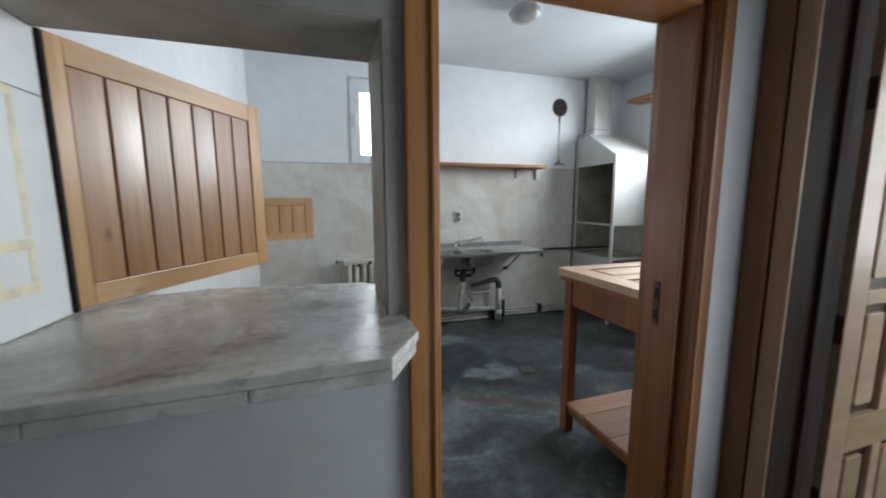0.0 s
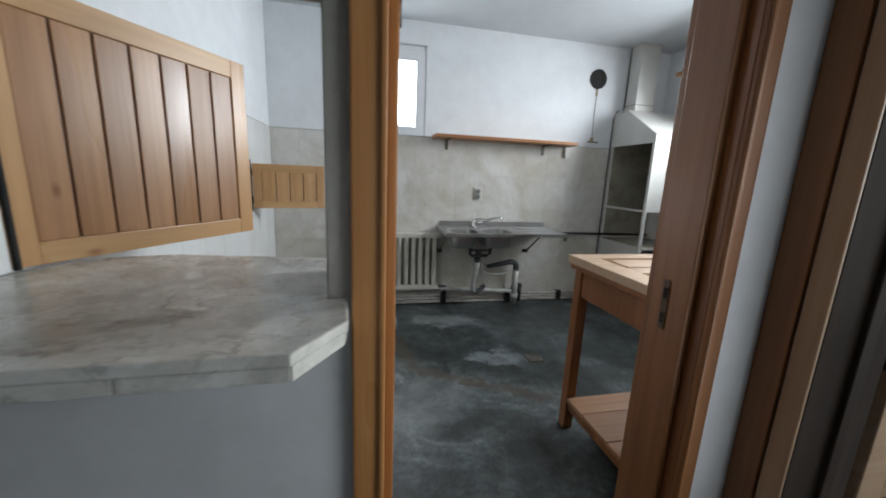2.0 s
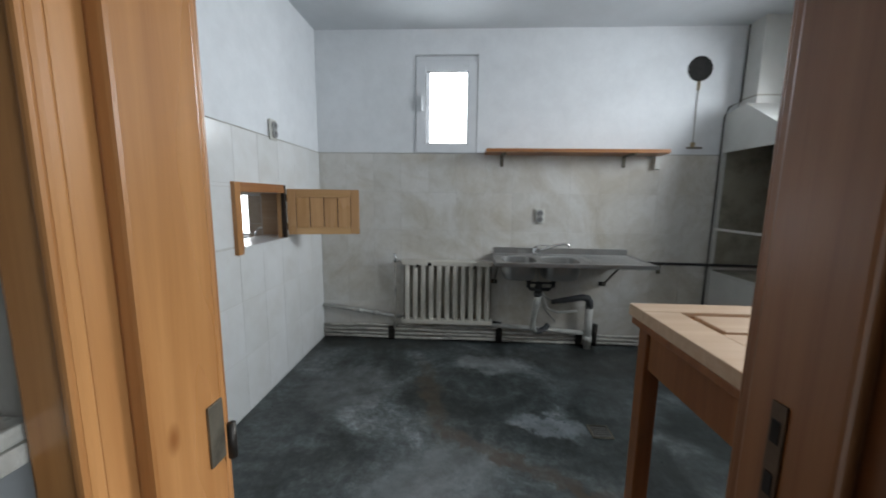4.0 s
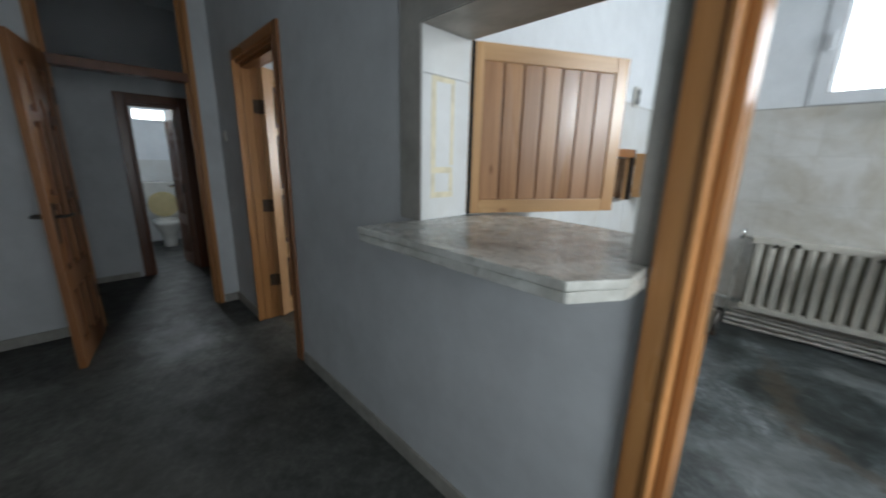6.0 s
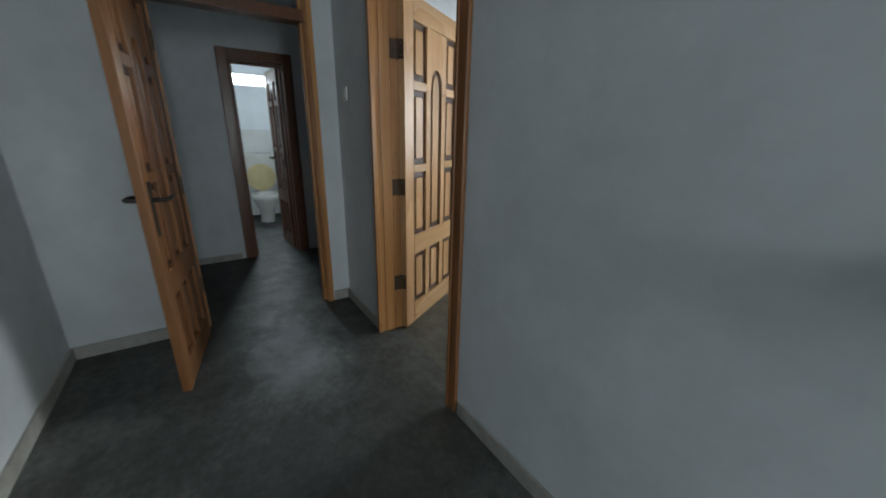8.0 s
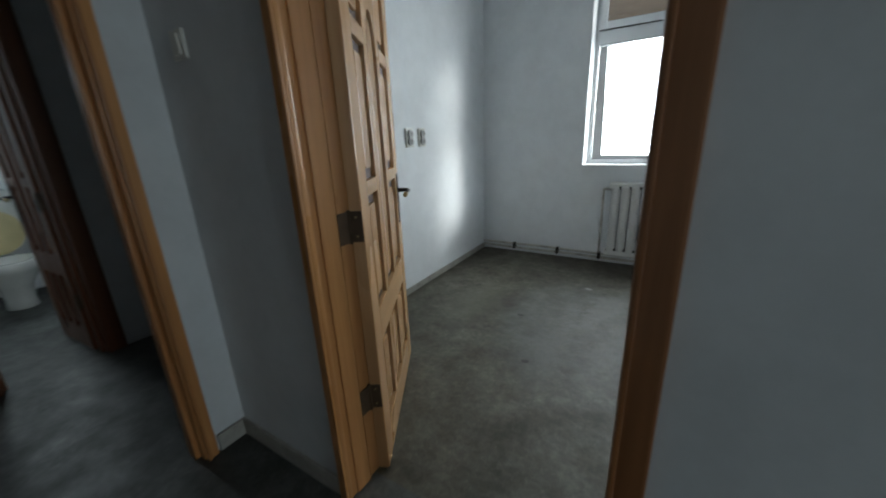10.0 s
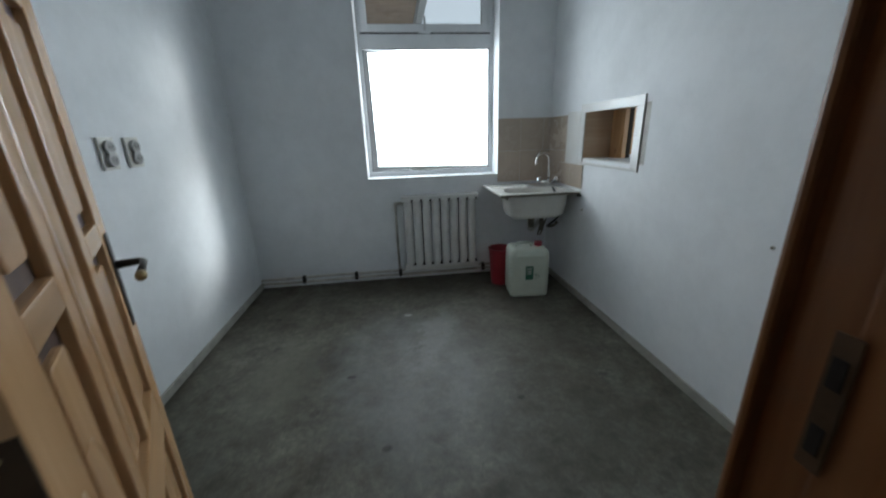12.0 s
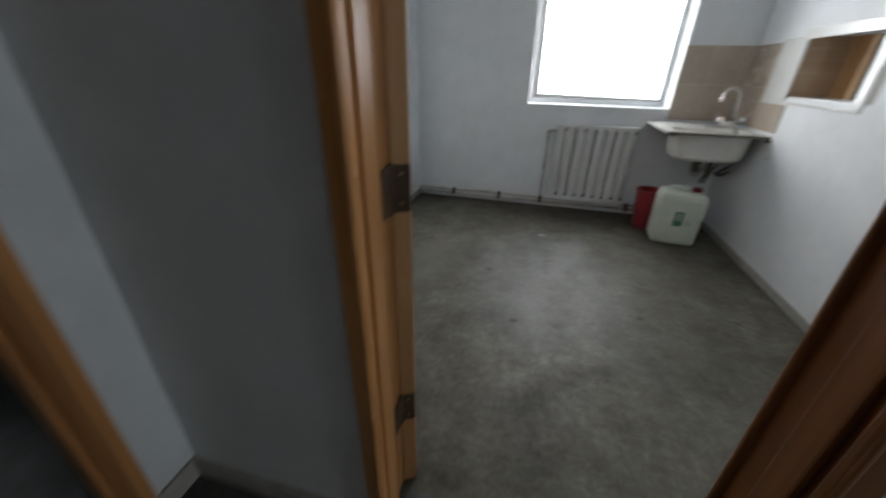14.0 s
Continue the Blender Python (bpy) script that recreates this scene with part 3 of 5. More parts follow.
for y0, d in ((-0.0855, 1), (-1.0895, -1)):
    def span(a, b):
        return (min(y0 + d * a, y0 + d * b), max(y0 + d * a, y0 + d * b))
    part("casing", boxed(1.893, 1.9095, *span(-0.082 if d < 0 else 0.0835, 0.008), 0, 2.11, bev=0.003), M_WOOD_D, entrance, "dark brown casing")
    # Paler wood paints in the highlight along the jamb's front edge.
    part("jamb_post", boxed(1.893, 1.9025, *span(-0.0005, -0.052), 0, 2.0, bev=0.003), M_PINE_D, entrance, "pale jamb edge, highlight in its colour")
    # Lining and bead are near-black: the reveal's shade is put into their colour.
    part("jamb_lining", boxed(1.903, 2.14, *span(-0.0005, -0.053), 0, 2.0, bev=0.002), M_LINING, entrance, "near-black lining, reveal shade in its colour")
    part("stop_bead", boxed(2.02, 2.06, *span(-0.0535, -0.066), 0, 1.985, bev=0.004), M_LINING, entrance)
part("head_casing", boxed(1.8935, 1.909, -1.0895, -0.0865, 2.0, 2.11, bev=0.003), M_WOOD_D, entrance)
part("head_lining", boxed(1.9, 2.14, -1.089, -0.086, 2.0005, 2.045, bev=0.002), M_WOOD_D, entrance)



def soft_panel(x0, x1, z0, z1, r=0.012):
    """A rectangle with rounded corners."""
    pts = []
    for cx, cz, a0 in ((x1 - r, z0 + r, -90), (x1 - r, z1 - r, 0), (x0 + r, z1 - r, 90), (x0 + r, z0 + r, 180)):
        pts += [(cx + r * math.cos(radians(a0 + k * 30)), cz + r * math.sin(radians(a0 + k * 30))) for k in range(4)]
    return pts


def arch(x0, x1, z, rise, n=12):
    """Points of a flat arch from x0 to x1, springing at z."""
    return [((x0 + x1) / 2 - (x1 - x0) / 2 * math.cos(math.pi * k / n), z + rise * math.sin(math.pi * k / n)) for k in range(n + 1)]


def panel_leaf(name, m, w, h, label, mat_v=M_PINE_V, mat_h=M_PINE_H, t=0.04, handle=True, hinge_z=(0.33, 0.945, 1.68), handle_z=0.955, handle_sides=(-1, 1), moulding=M_MOULD, fold=None):
    """A moulded panel door with an arched middle field. Local x from the hinges, y through its thickness (0 to t)."""
    root = thing(name, m, label, "door")
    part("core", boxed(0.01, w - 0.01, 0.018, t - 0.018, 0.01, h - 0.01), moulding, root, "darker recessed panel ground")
    sw = 0.1 if w > 0.7 else 0.08
    mu = 0.055 if w > 0.7 else 0.045
    cw = (w - 2 * sw - 2 * mu) / 3
    c = [(sw + (cw + mu) * k, sw + (cw + mu) * k + cw) for k in range(3)]
    top = h - 0.12
    for x0, x1 in ((0, sw), (w - sw, w)):
        part("stile", boxed(x0, x1, 0, t, 0.0, h, bev=0.004), mat_v, root)
    for z0, z1 in ((0.0, 0.14), (0.49, 0.62), (top, h)):
        part("rail", boxed(sw, w - sw, 0, t, z0, z1, bev=0.004), mat_h, root)
    for x0, x1 in (c[0], c[2]):
        for z0, z1 in ((1.02, 1.07), (1.49, 1.54)):
            part("rail", boxed(x0, x1, 0.0006, t - 0.0006, z0, z1, bev=0.004), mat_h, root)
    for x0 in (c[0][1], c[1][1]):
        for z0, z1 in ((0.14, 0.49), (0.62, 1.5)):
            part("muntin", boxed(x0, x0 + mu, 0.001, t - 0.001, z0, z1, bev=0.004), mat_v, root)
    a0, a1 = c[0][1], c[2][0]
    part("arched_head", prism(bmesh.new(), [(a0, top), (a0, 1.5), (c[1][0], 1.5)] + arch(c[1][0], c[1][1], 1.5, 0.13)[1:-1] + [(c[1][1], 1.5), (a1, 1.5), (a1, top)], 0.0008, t - 0.0008, axis=1, bev=0.004), mat_v, root)
    g = 0.035
    fields = [soft_panel(x0 + g, x1 - g, z0 + g, z1 - g) for x0, x1 in c for z0, z1 in ((0.14, 0.49),)]
    for x0, x1 in (c[0], c[2]):
        fields += [soft_panel(x0 + g, x1 - g, z0 + g, z1 - g) for z0, z1 in ((0.62, 1.02), (1.07, 1.49), (1.54, top))]
    x0, x1 = c[1][0] + g, c[1][1] - g
    fields.append([(x1, 1.48), (x1, 0.62 + g), (x0, 0.62 + g), (x0, 1.48)] + arch(x0, x1, 1.49, 0.11))
    for pts in fields:
        part("panel", prism(bmesh.new(), pts, 0.007, t - 0.007, axis=1, bev=0.005), mat_v, root)
    if handle:
        for s in handle_sides:
            y = 0 if s < 0 else t
            x = w - 0.05
            plate = part("handle_plate", boxed(x - 0.018, x + 0.018, min(y, y + s * 0.004), max(y, y + s * 0.004), handle_z - 0.16, handle_z + 0.08, bev=0.0015), M_IRON, root, "dark iron handle plate")
            lever = tube(bmesh.new(), [(x, y, handle_z), (x, y + s * 0.05, handle_z), (x - 0.02, y + s * 0.058, handle_z), (x - 0.07, y + s * 0.058, handle_z + 0.003), (x - 0.115, y + s * 0.055, handle_z - 0.004)], 0.008,
                         radii=[0.011, 0.009, 0.009, 0.008, 0.01])
            part("handle", lever, M_IRON, root, "dark curved lever handle", smooth=True)
            part("handle_tip", tube(bmesh.new(), [(x - 0.112, y + s * 0.055, handle_z - 0.004), (x - 0.13, y + s * 0.055, handle_z - 0.006)], 0.0115), M_BRASS, root, "brass handle tip", smooth=True)
    for z in hinge_z:
        hg = tube(bmesh.new(), [(-0.006, t + 0.001, z - 0.052), (-0.006, t + 0.001, z + 0.052)], 0.006)
        box(hg, -0.0025, -0.0005, 0.002, t, z - 0.048, z + 0.048)
        part("hinge", hg, M_BRONZE, root, "dull bronze hinge")
        if fold:
            a, b = fold
            q = (-0.006, t + 0.002)
            part("hinge_plate", prism(bmesh.new(), [q, (q[0] + a * 0.045, q[1] + b * 0.045), (q[0] + a * 0.045 - b * 0.003, q[1] + b * 0.045 + a * 0.003), (q[0] - b * 0.003, q[1] + a * 0.003)], z - 0.048, z + 0.048), M_BRONZE, root, "dull bronze hinge plate on the frame")
            for dz in (-0.03, 0.03):
                part("screw", tube(bmesh.new(), [(-0.0045, t * 0.5, z + dz), (-0.002, t * 0.5, z + dz)], 0.0035, n=8), M_BRASS, root, "brass screw head")
    return root



def heading(x0, y0, x1, y1, z=0.0):
    """A pose at the first point whose x axis points to the second."""
    return pose(x0, y0, z, 0, 0, math.degrees(math.atan2(y1 - y0, x1 - x0)))


panel_leaf("washroom_door_leaf", heading(-1.978, 0.16, -2.368, 0.835), 0.775, 1.96, "pale varnished arched pine panel door standing open into the washroom", fold=(-0.866, 0.5))
# Lobby leaf: the dim light there is put into the darker wood.
panel_leaf("lobby_door_leaf", heading(-2.61, -0.985, -2.01, -1.085), 0.61, 1.93, "brown varnished panel door standing open in the corridor", mat_v=M_WOOD_D, mat_h=M_WOOD_D)
panel_leaf("toilet_door_leaf", heading(-4.17, -0.055, -4.66, -0.085), 0.46, 1.83, "dark stained panel door standing open into the toilet", mat_v=M_DARKWOOD, mat_h=M_DARKWOOD, moulding=M_DARKWOOD)
panel_leaf("entrance_door_leaf", heading(2.17, -0.15, 3.0, -0.15), 0.82, 1.98, "pale yellowish panel door standing open into the bright vestibule", mat_v=M_RAW, mat_h=M_RAWH, handle_sides=(-1,))

# transom bar and pane over the lobby doorway
transom = tagged(new("transom"), kind="structure", label="varnished transom bar with a dark glass pane above it", category="transom")
part("transom_bar", boxed(-2.76, -2.64, -0.96, -0.175, 1.885, 1.95, bev=0.005), M_DARKWOOD, transom)
part("pane", boxed(-2.715, -2.71, -0.958, -0.177, 1.951, 2.61), M_GLASS, transom, "clear glass transom pane")


def lintel_strike(x, y, z, sx):
    root = thing("strike_plate", pose(x, y, z), "small metal strike plate let into the door frame", "strike plate")
    part("plate", boxed(min(0, sx * 0.003), max(0, sx * 0.003), -0.011, 0.011, -0.075, 0.075, bev=0.001), M_BRONZE, root)
    for dz in (-0.04, 0.035):
        part("latch_hole", boxed(min(0, sx * 0.0045), max(0, sx * 0.0045), -0.006, 0.006, dz - 0.016, dz + 0.016), M_SOOTGAP, root)


lintel_strike(1.669, 0.105, 1.015, -1)
lintel_strike(-1.242, 0.088, 0.98, -1)
for z in (0.985, 0.28, 1.75):
    root = thing("frame_hinge", pose(0.87, 0.135, z), "dull zinc hinge half still fixed to the kitchen door frame", "hinge", "hinges of the kitchen doorway")
    part("hinge_plate", boxed(0, 0.004, -0.012, 0.02, -0.05, 0.05, bev=0.001), M_HINGE, root)
    part("hinge_pin", tube(bmesh.new(), [(0.008, 0.03, -0.06), (0.008, 0.03, 0.0)], 0.007), M_IRON, root, smooth=True)

# ---- serving hatch between corridor and kitchen ----
band = tagged(new("trim_hatch_band"), kind="structure", label="beige plaster band around the serving hatch", category="trim")
for b in ((-0.108, 0, 1.10, 1.86), (0.0, 0.77, 1.752, 1.862), (0.73, 0.772, 1.10, 1.7515)):
    part("band_strip", boxed(b[0], b[1], -0.004, -0.0005, b[2], b[3]), M_BAND, band)
part("band_strip", boxed(0.0, 0.73, 0.0, 0.24, 1.7475, 1.7515), M_BAND, band)
part("band_strip", boxed(0.7265, 0.7295, 0.0, 0.24, 1.1005, 1.747), M_BAND, band)

sill = thing("window_sill_slab", pose(0.34, 0.1, 1.05), "grey-veined worn marble slab forming the hatch counter, with cut corners", "marble counter")
outline = [(-0.03, -0.245), (0.7, -0.24), (0.774, -0.125), (0.766, -0.001), (0.7295, -0.001), (0.7295, 0.241), (0.79, 0.241), (0.785, 0.29), (0.70, 0.375), (0.25, 0.438), (0.1, 0.398), (0.0005, 0.241), (0.0005, -0.001), (-0.03, -0.001)]
part("slab", prism(bmesh.new(), [(x - 0.34, y - 0.1) for x, y in outline], 0.029, 0.05, bev=0.004), M_MARBLE, sill)
inner = [(-0.004, -0.216), (0.69, -0.211), (0.746, -0.118), (0.746, -0.001), (0.7295, -0.001), (0.7295, 0.241), (0.765, 0.241), (0.765, 0.28), (0.69, 0.352), (0.25, 0.412), (0.11, 0.375), (0.0005, 0.241), (0.0005, -0.001), (-0.004, -0.001)]
part("bed", prism(bmesh.new(), [(x - 0.34, y - 0.1) for x, y in inner], 0.0025, 0.0285), M_MARBLE, sill, "grey marble packing under the slab")
runs = [((-0.025, -0.24), (0.205, -0.2385)), ((0.2065, -0.2385), (0.475, -0.2365)), ((0.4765, -0.2365), (0.697, -0.235)), ((0.7, -0.234), (0.768, -0.124)), ((0.769, -0.121), (0.769, -0.003))]
for (xa, ya), (xb, yb) in runs:
    d = Vector((xb - xa, yb - ya, 0)).normalized() * 0.02
    part("front_strip", prism(bmesh.new(), [(x - 0.34, y - 0.1) for x, y in ((xa, ya), (xb, yb), (xb - d.y, yb + d.x), (xa - d.y, ya + d.x))], 0.003, 0.0275, bev=0.002), M_MARBLE, sill, "marble edge strip glued under the slab")
part("grime_line", prism(bmesh.new(), [(x - 0.34, y - 0.1) for x, y in ((-0.02, -0.236), (0.696, -0.231), (0.763, -0.122), (0.75, -0.11), (0.68, -0.21), (-0.02, -0.215))], 0.0272, 0.0292), M_GRIMED, sill, "dark grime in the joint")

jamb = thing("hatch_jamb_tiling", pose(0, 0.12, 1.1), "white glazed tiles on the side of the serving hatch with yellow adhesive marks", "tiles")
jamb["kind"] = "structure"
for z0, z1 in ((0.003, 0.499), (0.502, 0.646)):
    part("tile", boxed(0.0003, 0.0073, -0.122, 0.118, z0, z1, bev=0.0015), M_TILEW, jamb)
for b in ((-0.078, 0.036, 0.482, 0.5), (-0.078, -0.056, 0.193, 0.481), (0.018, 0.034, 0.2, 0.481), (-0.078, 0.032, 0.17, 0.192), (-0.076, -0.058, 0.102, 0.169), (0.016, 0.034, 0.102, 0.169), (-0.078, 0.036, 0.08, 0.101)):
    part("adhesive_mark", boxed(0.0073, 0.0078, *b), M_TAPE, jamb, "yellow adhesive residue")


def shutter(name, m, w, h, frame_w, planks, label, t=0.024, plank_mat=M_PLANK):
    root = thing(name, m, label, "shutter")
    for x0, x1 in ((0, frame_w), (w - frame_w, w)):
        part("stile", boxed(x0, x1, 0, t, 0, h, bev=0.0025), M_PINE_V, root)
    for z0, z1 in ((0, frame_w * 0.9), (h - frame_w, h)):
        part("rail", boxed(frame_w, w - frame_w, 0.0005, t - 0.0005, z0, z1, bev=0.0025), M_PINE_H, root)
    pw = (w - 2 * frame_w) / planks
    part("backing", boxed(frame_w, w - frame_w, t * 0.42, t * 0.58, frame_w * 0.9, h - frame_w), M_GROOVE, root, "dark grooves between the planks")
    for k in range(planks):
        x0 = frame_w + pw * k
        part("plank", boxed(x0 + 0.003, x0 + pw - 0.003, t * 0.2, t * 0.8, frame_w * 0.9, h - frame_w, bev=0.003), plank_mat, root)
    return root


big = shutter("hatch_shutter", heading(0.0, 0.236, 0.338, 0.878, 1.106), 0.728, 0.645, 0.062, 7, "varnished planked pine hatch shutter folded open into the kitchen")
for z in (0.09, 0.55):
    part("hinge", tube(bmesh.new(), [(-0.004, 0.0, z - 0.03), (-0.004, 0.0, z + 0.03)], 0.005), M_IRON, big, "dark hinge", smooth=True)
small = shutter("small_hatch_shutter", heading(-0.038, 2.232, 0.465, 2.352, 1.068), 0.517, 0.336, 0.06, 4, "small pale planked pine shutter standing open beside the pass-through", plank_mat=M_PINE_V)
for z in (0.06, 0.27):
    part("hinge", tube(bmesh.new(), [(-0.004, 0.0, z - 0.025), (-0.004, 0.0, z + 0.025)], 0.005), M_IRON, small, "dark hinge", smooth=True)
# Black strip added where the gap beside the shutter lies in shade.
strip = thing("hatch_gap_strip", pose(0.004, 0.243, 1.1), "black strip for the shaded gap along the hatch shutter's hinge side", "draught strip")
part("strip", boxed(0.0, 0.012, 0.0, 0.012, 0.002, 0.648, bev=0.003), M_SOOTGAP, strip)

kf = tagged(new("window_small_hatch"), kind="structure", label="orange wooden frame around the small pass-through", category="hatch frame")
for b in ((1.635, 1.69, 1.004, 1.43), (2.205, 2.226, 1.044, 1.43)):
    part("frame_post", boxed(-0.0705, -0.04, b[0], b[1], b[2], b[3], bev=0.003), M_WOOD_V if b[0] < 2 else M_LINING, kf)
part("frame_rail", boxed(-0.0705, -0.041, 1.6905, 2.2045, 1.372, 1.43, bev=0.003), wood("hatch_rail_wood", (0.5, 0.235, 0.09), (0.29, 0.115, 0.035), 1), kf)
part("frame_ledge", boxed(-0.3, -0.03, 1.6905, 2.203, 1.0405, 1.049, bev=0.002), M_TILEW, kf, "white tiled ledge")
part("side_lining", boxed(-0.2995, -0.101, 2.3515, 2.359, 1.05, 1.369), M_RAW, kf, "pale board lining")
# Filler board, toned to pass for the shutter in the washroom view.
part("side_board", boxed(-0.1, -0.0712, 2.207, 2.359, 1.041, 1.3695, bev=0.001), M_PINE_V, kf, "pale pine filler board")
part("frame_ledge", boxed(-0.3, -0.1005, 2.2035, 2.351, 1.0405, 1.049), M_TILEW, kf, "white tiled ledge")
part("side_lining", prism(bmesh.new(), [(-0.3, 1.6905), (-0.0712, 1.6905), (-0.0712, 1.698), (-0.3, 1.795)], 1.05, 1.369), M_BAND, kf, "plaster lining")

# ---- windows ----


def window_frame(name, m, panes, w, h, label, depth=0.07, lights=()):
    """Local x across, z up, y = 0 is the inner face; panes (x0, x1, z0, z1, sash border)."""
    root = thing(name, m, label, "window")
    root["kind"] = "structure"
    us = sorted({0, w, *[v for p in panes for v in p[:2]]})
    bm = bmesh.new()
    zs = sorted({0, h, *[v for p in panes for v in p[2:4]]})
    edges_z = [0] + [v for p in sorted(panes, key=lambda q: q[2]) for v in p[2:4]] + [h]
    for k in range(0, len(edges_z), 2):
        box(bm, 0, w, 0, depth, edges_z[k], edges_z[k + 1], bev=0.003)
    for p in panes:
        box(bm, 0, p[0], 0.0005, depth - 0.0005, p[2], p[3])
        box(bm, p[1], w, 0.0005, depth - 0.0005, p[2], p[3])
    part("window_frame", bm, M_UPVC, root, "white plastic window frame")
    for p in panes:
        x0, x1, z0, z1, s = p
        if s:
            o = 0.035
            sb = bmesh.new()
            box(sb, x0 - o, x0 + s, -0.014, 0.03, z0 - o, z1 + o, bev=0.003)
            box(sb, x1 - s, x1 + o, -0.014, 0.03, z0 - o, z1 + o, bev=0.003)
            box(sb, x0 + s, x1 - s, -0.0135, 0.03, z0 - o, z0 + s, bev=0.003)
            box(sb, x0 + s, x1 - s, -0.0135, 0.03, z1 - s, z1 + o, bev=0.003)
            part("sash", sb, M_UPVC, root, "white plastic sash")
        gk = bmesh.new()
        for b in ((x0 + s, x1 - s, z1 - s - 0.006, z1 - s), (x0 + s, x1 - s, z0 + s, z0 + s + 0.004), (x0 + s, x0 + s + 0.004, z0 + s, z1 - s), (x1 - s - 0.005, x1 - s, z0 + s, z1 - s)):
            box(gk, b[0], b[1], -0.002, 0.0, b[2], b[3])
        part("gasket", gk, M_GASKET, root, "black rubber gasket")
        pane = part("pane", boxed(x0 + s, x1 - s, 0.02, 0.026, z0 + s, z1 - s), M_GLASS, root, "glass pane")
        pane.visible_shadow = False
    return root


kw = window_frame("window_1", pose(0.83, 2.95, 1.77), [(0.035, 0.495, 0.02, 0.72, 0.045)], 0.53, 0.8, "small white plastic kitchen window, closed, with a side handle")
part("window_handle", boxed(0.035, 0.055, -0.05, -0.014, 0.34, 0.46, bev=0.005), M_UPVC, kw, "white plastic window handle")
part("reveal_line", boxed(-0.012, 0.0, -0.0165, -0.006, -0.012, 0.8, bev=0.002), M_TRIMG, kw, "grey cover strip")
part("window_sill", boxed(-0.012, 0.542, -0.02, -0.006, -0.022, -0.0125, bev=0.002), M_TRIMG, kw, "thin grey cover strip")
part("reveal_line", boxed(0.53, 0.542, -0.0165, -0.006, -0.012, 0.8, bev=0.002), M_TRIMG, kw, "grey cover strip")
part("reveal_line", boxed(-0.012, 0.542, -0.0165, -0.006, 0.8005, 0.812, bev=0.002), M_TRIMG, kw, "grey cover strip")
bw = window_frame("window_2", pose(-1.878, 3.125, 0.902), [(0.038, 1.077, 0.045, 1.012, 0.0), (0.07, 1.035, 1.165, 1.535, 0.022)], 1.112, 1.616, "large white plastic washroom window with a frosted lower pane and a tilting top sash", depth=0.06)
part("tilt_handle", boxed(0.537, 0.553, -0.05, -0.014, 1.135, 1.235, bev=0.004), M_TRIMG, bw, "white tilt handle")
part("handle_base", boxed(0.5, 0.59, -0.034, -0.0145, 1.118, 1.136, bev=0.003), M_UPVC, bw, "white handle base")
# Black strip drawn in for the shadow gap under the top sash.
part("shadow_gap", boxed(0.03, 1.09, -0.004, 0.0, 1.119, 1.1295), M_GASKET, bw, "black rubber gasket")
part("window_sill", boxed(-0.001, 1.116, -0.205, -0.0005, -0.0015, 0.004, bev=0.001), M_UPVC, bw, "thin white inner sill board")
part("cover_strip", boxed(0.002, 0.006, -0.19, -0.001, 0.006, 1.6), M_UPVC, bw, "white cover strip")
window_frame("window_4", pose(3.68, -0.45, 0.95, 0, 0, -90), [(0.04, 0.96, 0.04, 1.16, 0.0)], 1.0, 1.2, "white plastic window of the vestibule", depth=0.05)
ww = window_frame("window_3", pose(-6.1, -0.33, 1.81, 0, 0, 90), [(0.03, 0.51, 0.02, 0.16, 0.0)], 0.54, 0.18, "small high toilet window", depth=0.05)

# neighbouring house with its eaves outside the washroom window
hall = thing("neighbouring_house", pose(-4.0, 8.0, -0.5), "pale neighbouring house with weathered wooden eaves and white bargeboard", "house")
part("wall", boxed(-4, 2.6, -1.6, 3, 0, 3.5), M_EXT, hall, "pale rendered wall")
part("roof", prism(bmesh.new(), [(-4.2, 3.62), (-1.6, 3.75), (3.2, 5.2), (3.2, 5.0), (-4.2, 3.6)], -4.3, 2.9, axis=0), M_GROUND, hall, "weathered roof slope")
for k in range(18):
    part("soffit_board", boxed(-4.2, 2.77, -4.15 + 0.145 * k, -4.01 + 0.145 * k, 3.38, 3.4, bev=0.004), M_SOFFIT, hall, "weathered soffit board")
part("bargeboard", boxed(2.78, 2.87, -4.2, 3.2, 3.28, 3.62, bev=0.006), M_EXT, hall, "white bargeboard")
part("fascia", boxed(-4.2, 2.775, -4.2, -4.16, 3.3, 3.6, bev=0.004), M_SOFFIT, hall, "wooden fascia")

# ---- kitchen ----
def radiator(name, m, n, w, h, material, label, group="", broad=1.0, web=None):
    root = thing(name, m, label, "radiator")
    pw = w / n
    for z0, z1, nm in ((0.0, 0.045, "lower_header"), (h - 0.05, h, "upper_header")):
        part(nm, boxed(-0.015, w + 0.015, -0.012, 0.075, z0, z1, bev=0.008), material, root)
    col = bmesh.new()
    pts = [(-pw * 0.31, 0.02), (-pw * 0.29, 0.0), (-pw * 0.12, -0.012), (pw * 0.12, -0.012), (pw * 0.29, 0.0), (pw * 0.31, 0.02), (pw * 0.12, 0.07), (-pw * 0.12, 0.07)]
    pts = [(u * broad, v) for u, v in pts]
    prism(col, pts, 0.04, h - 0.045, bev=0.002)
    first = part("column", col, material, root, smooth=False)
    first.location = (pw * 0.5, 0, 0)
    for k in range(1, n):
        ob = first.copy()
        scene.collection.objects.link(ob)
        ob.location = (pw * (k + 0.5), 0, 0)
    part("back_web", boxed(0, w, 0.035, 0.045, 0.045, h - 0.05), web or M_HOODIN, root, "darker back web")
    return root


rk = radiator("kitchen_radiator", pose(0.722, 2.835, 0.19), 11, 0.81, 0.6, M_ENAMEL, "cream enamelled column radiator under the kitchen window")
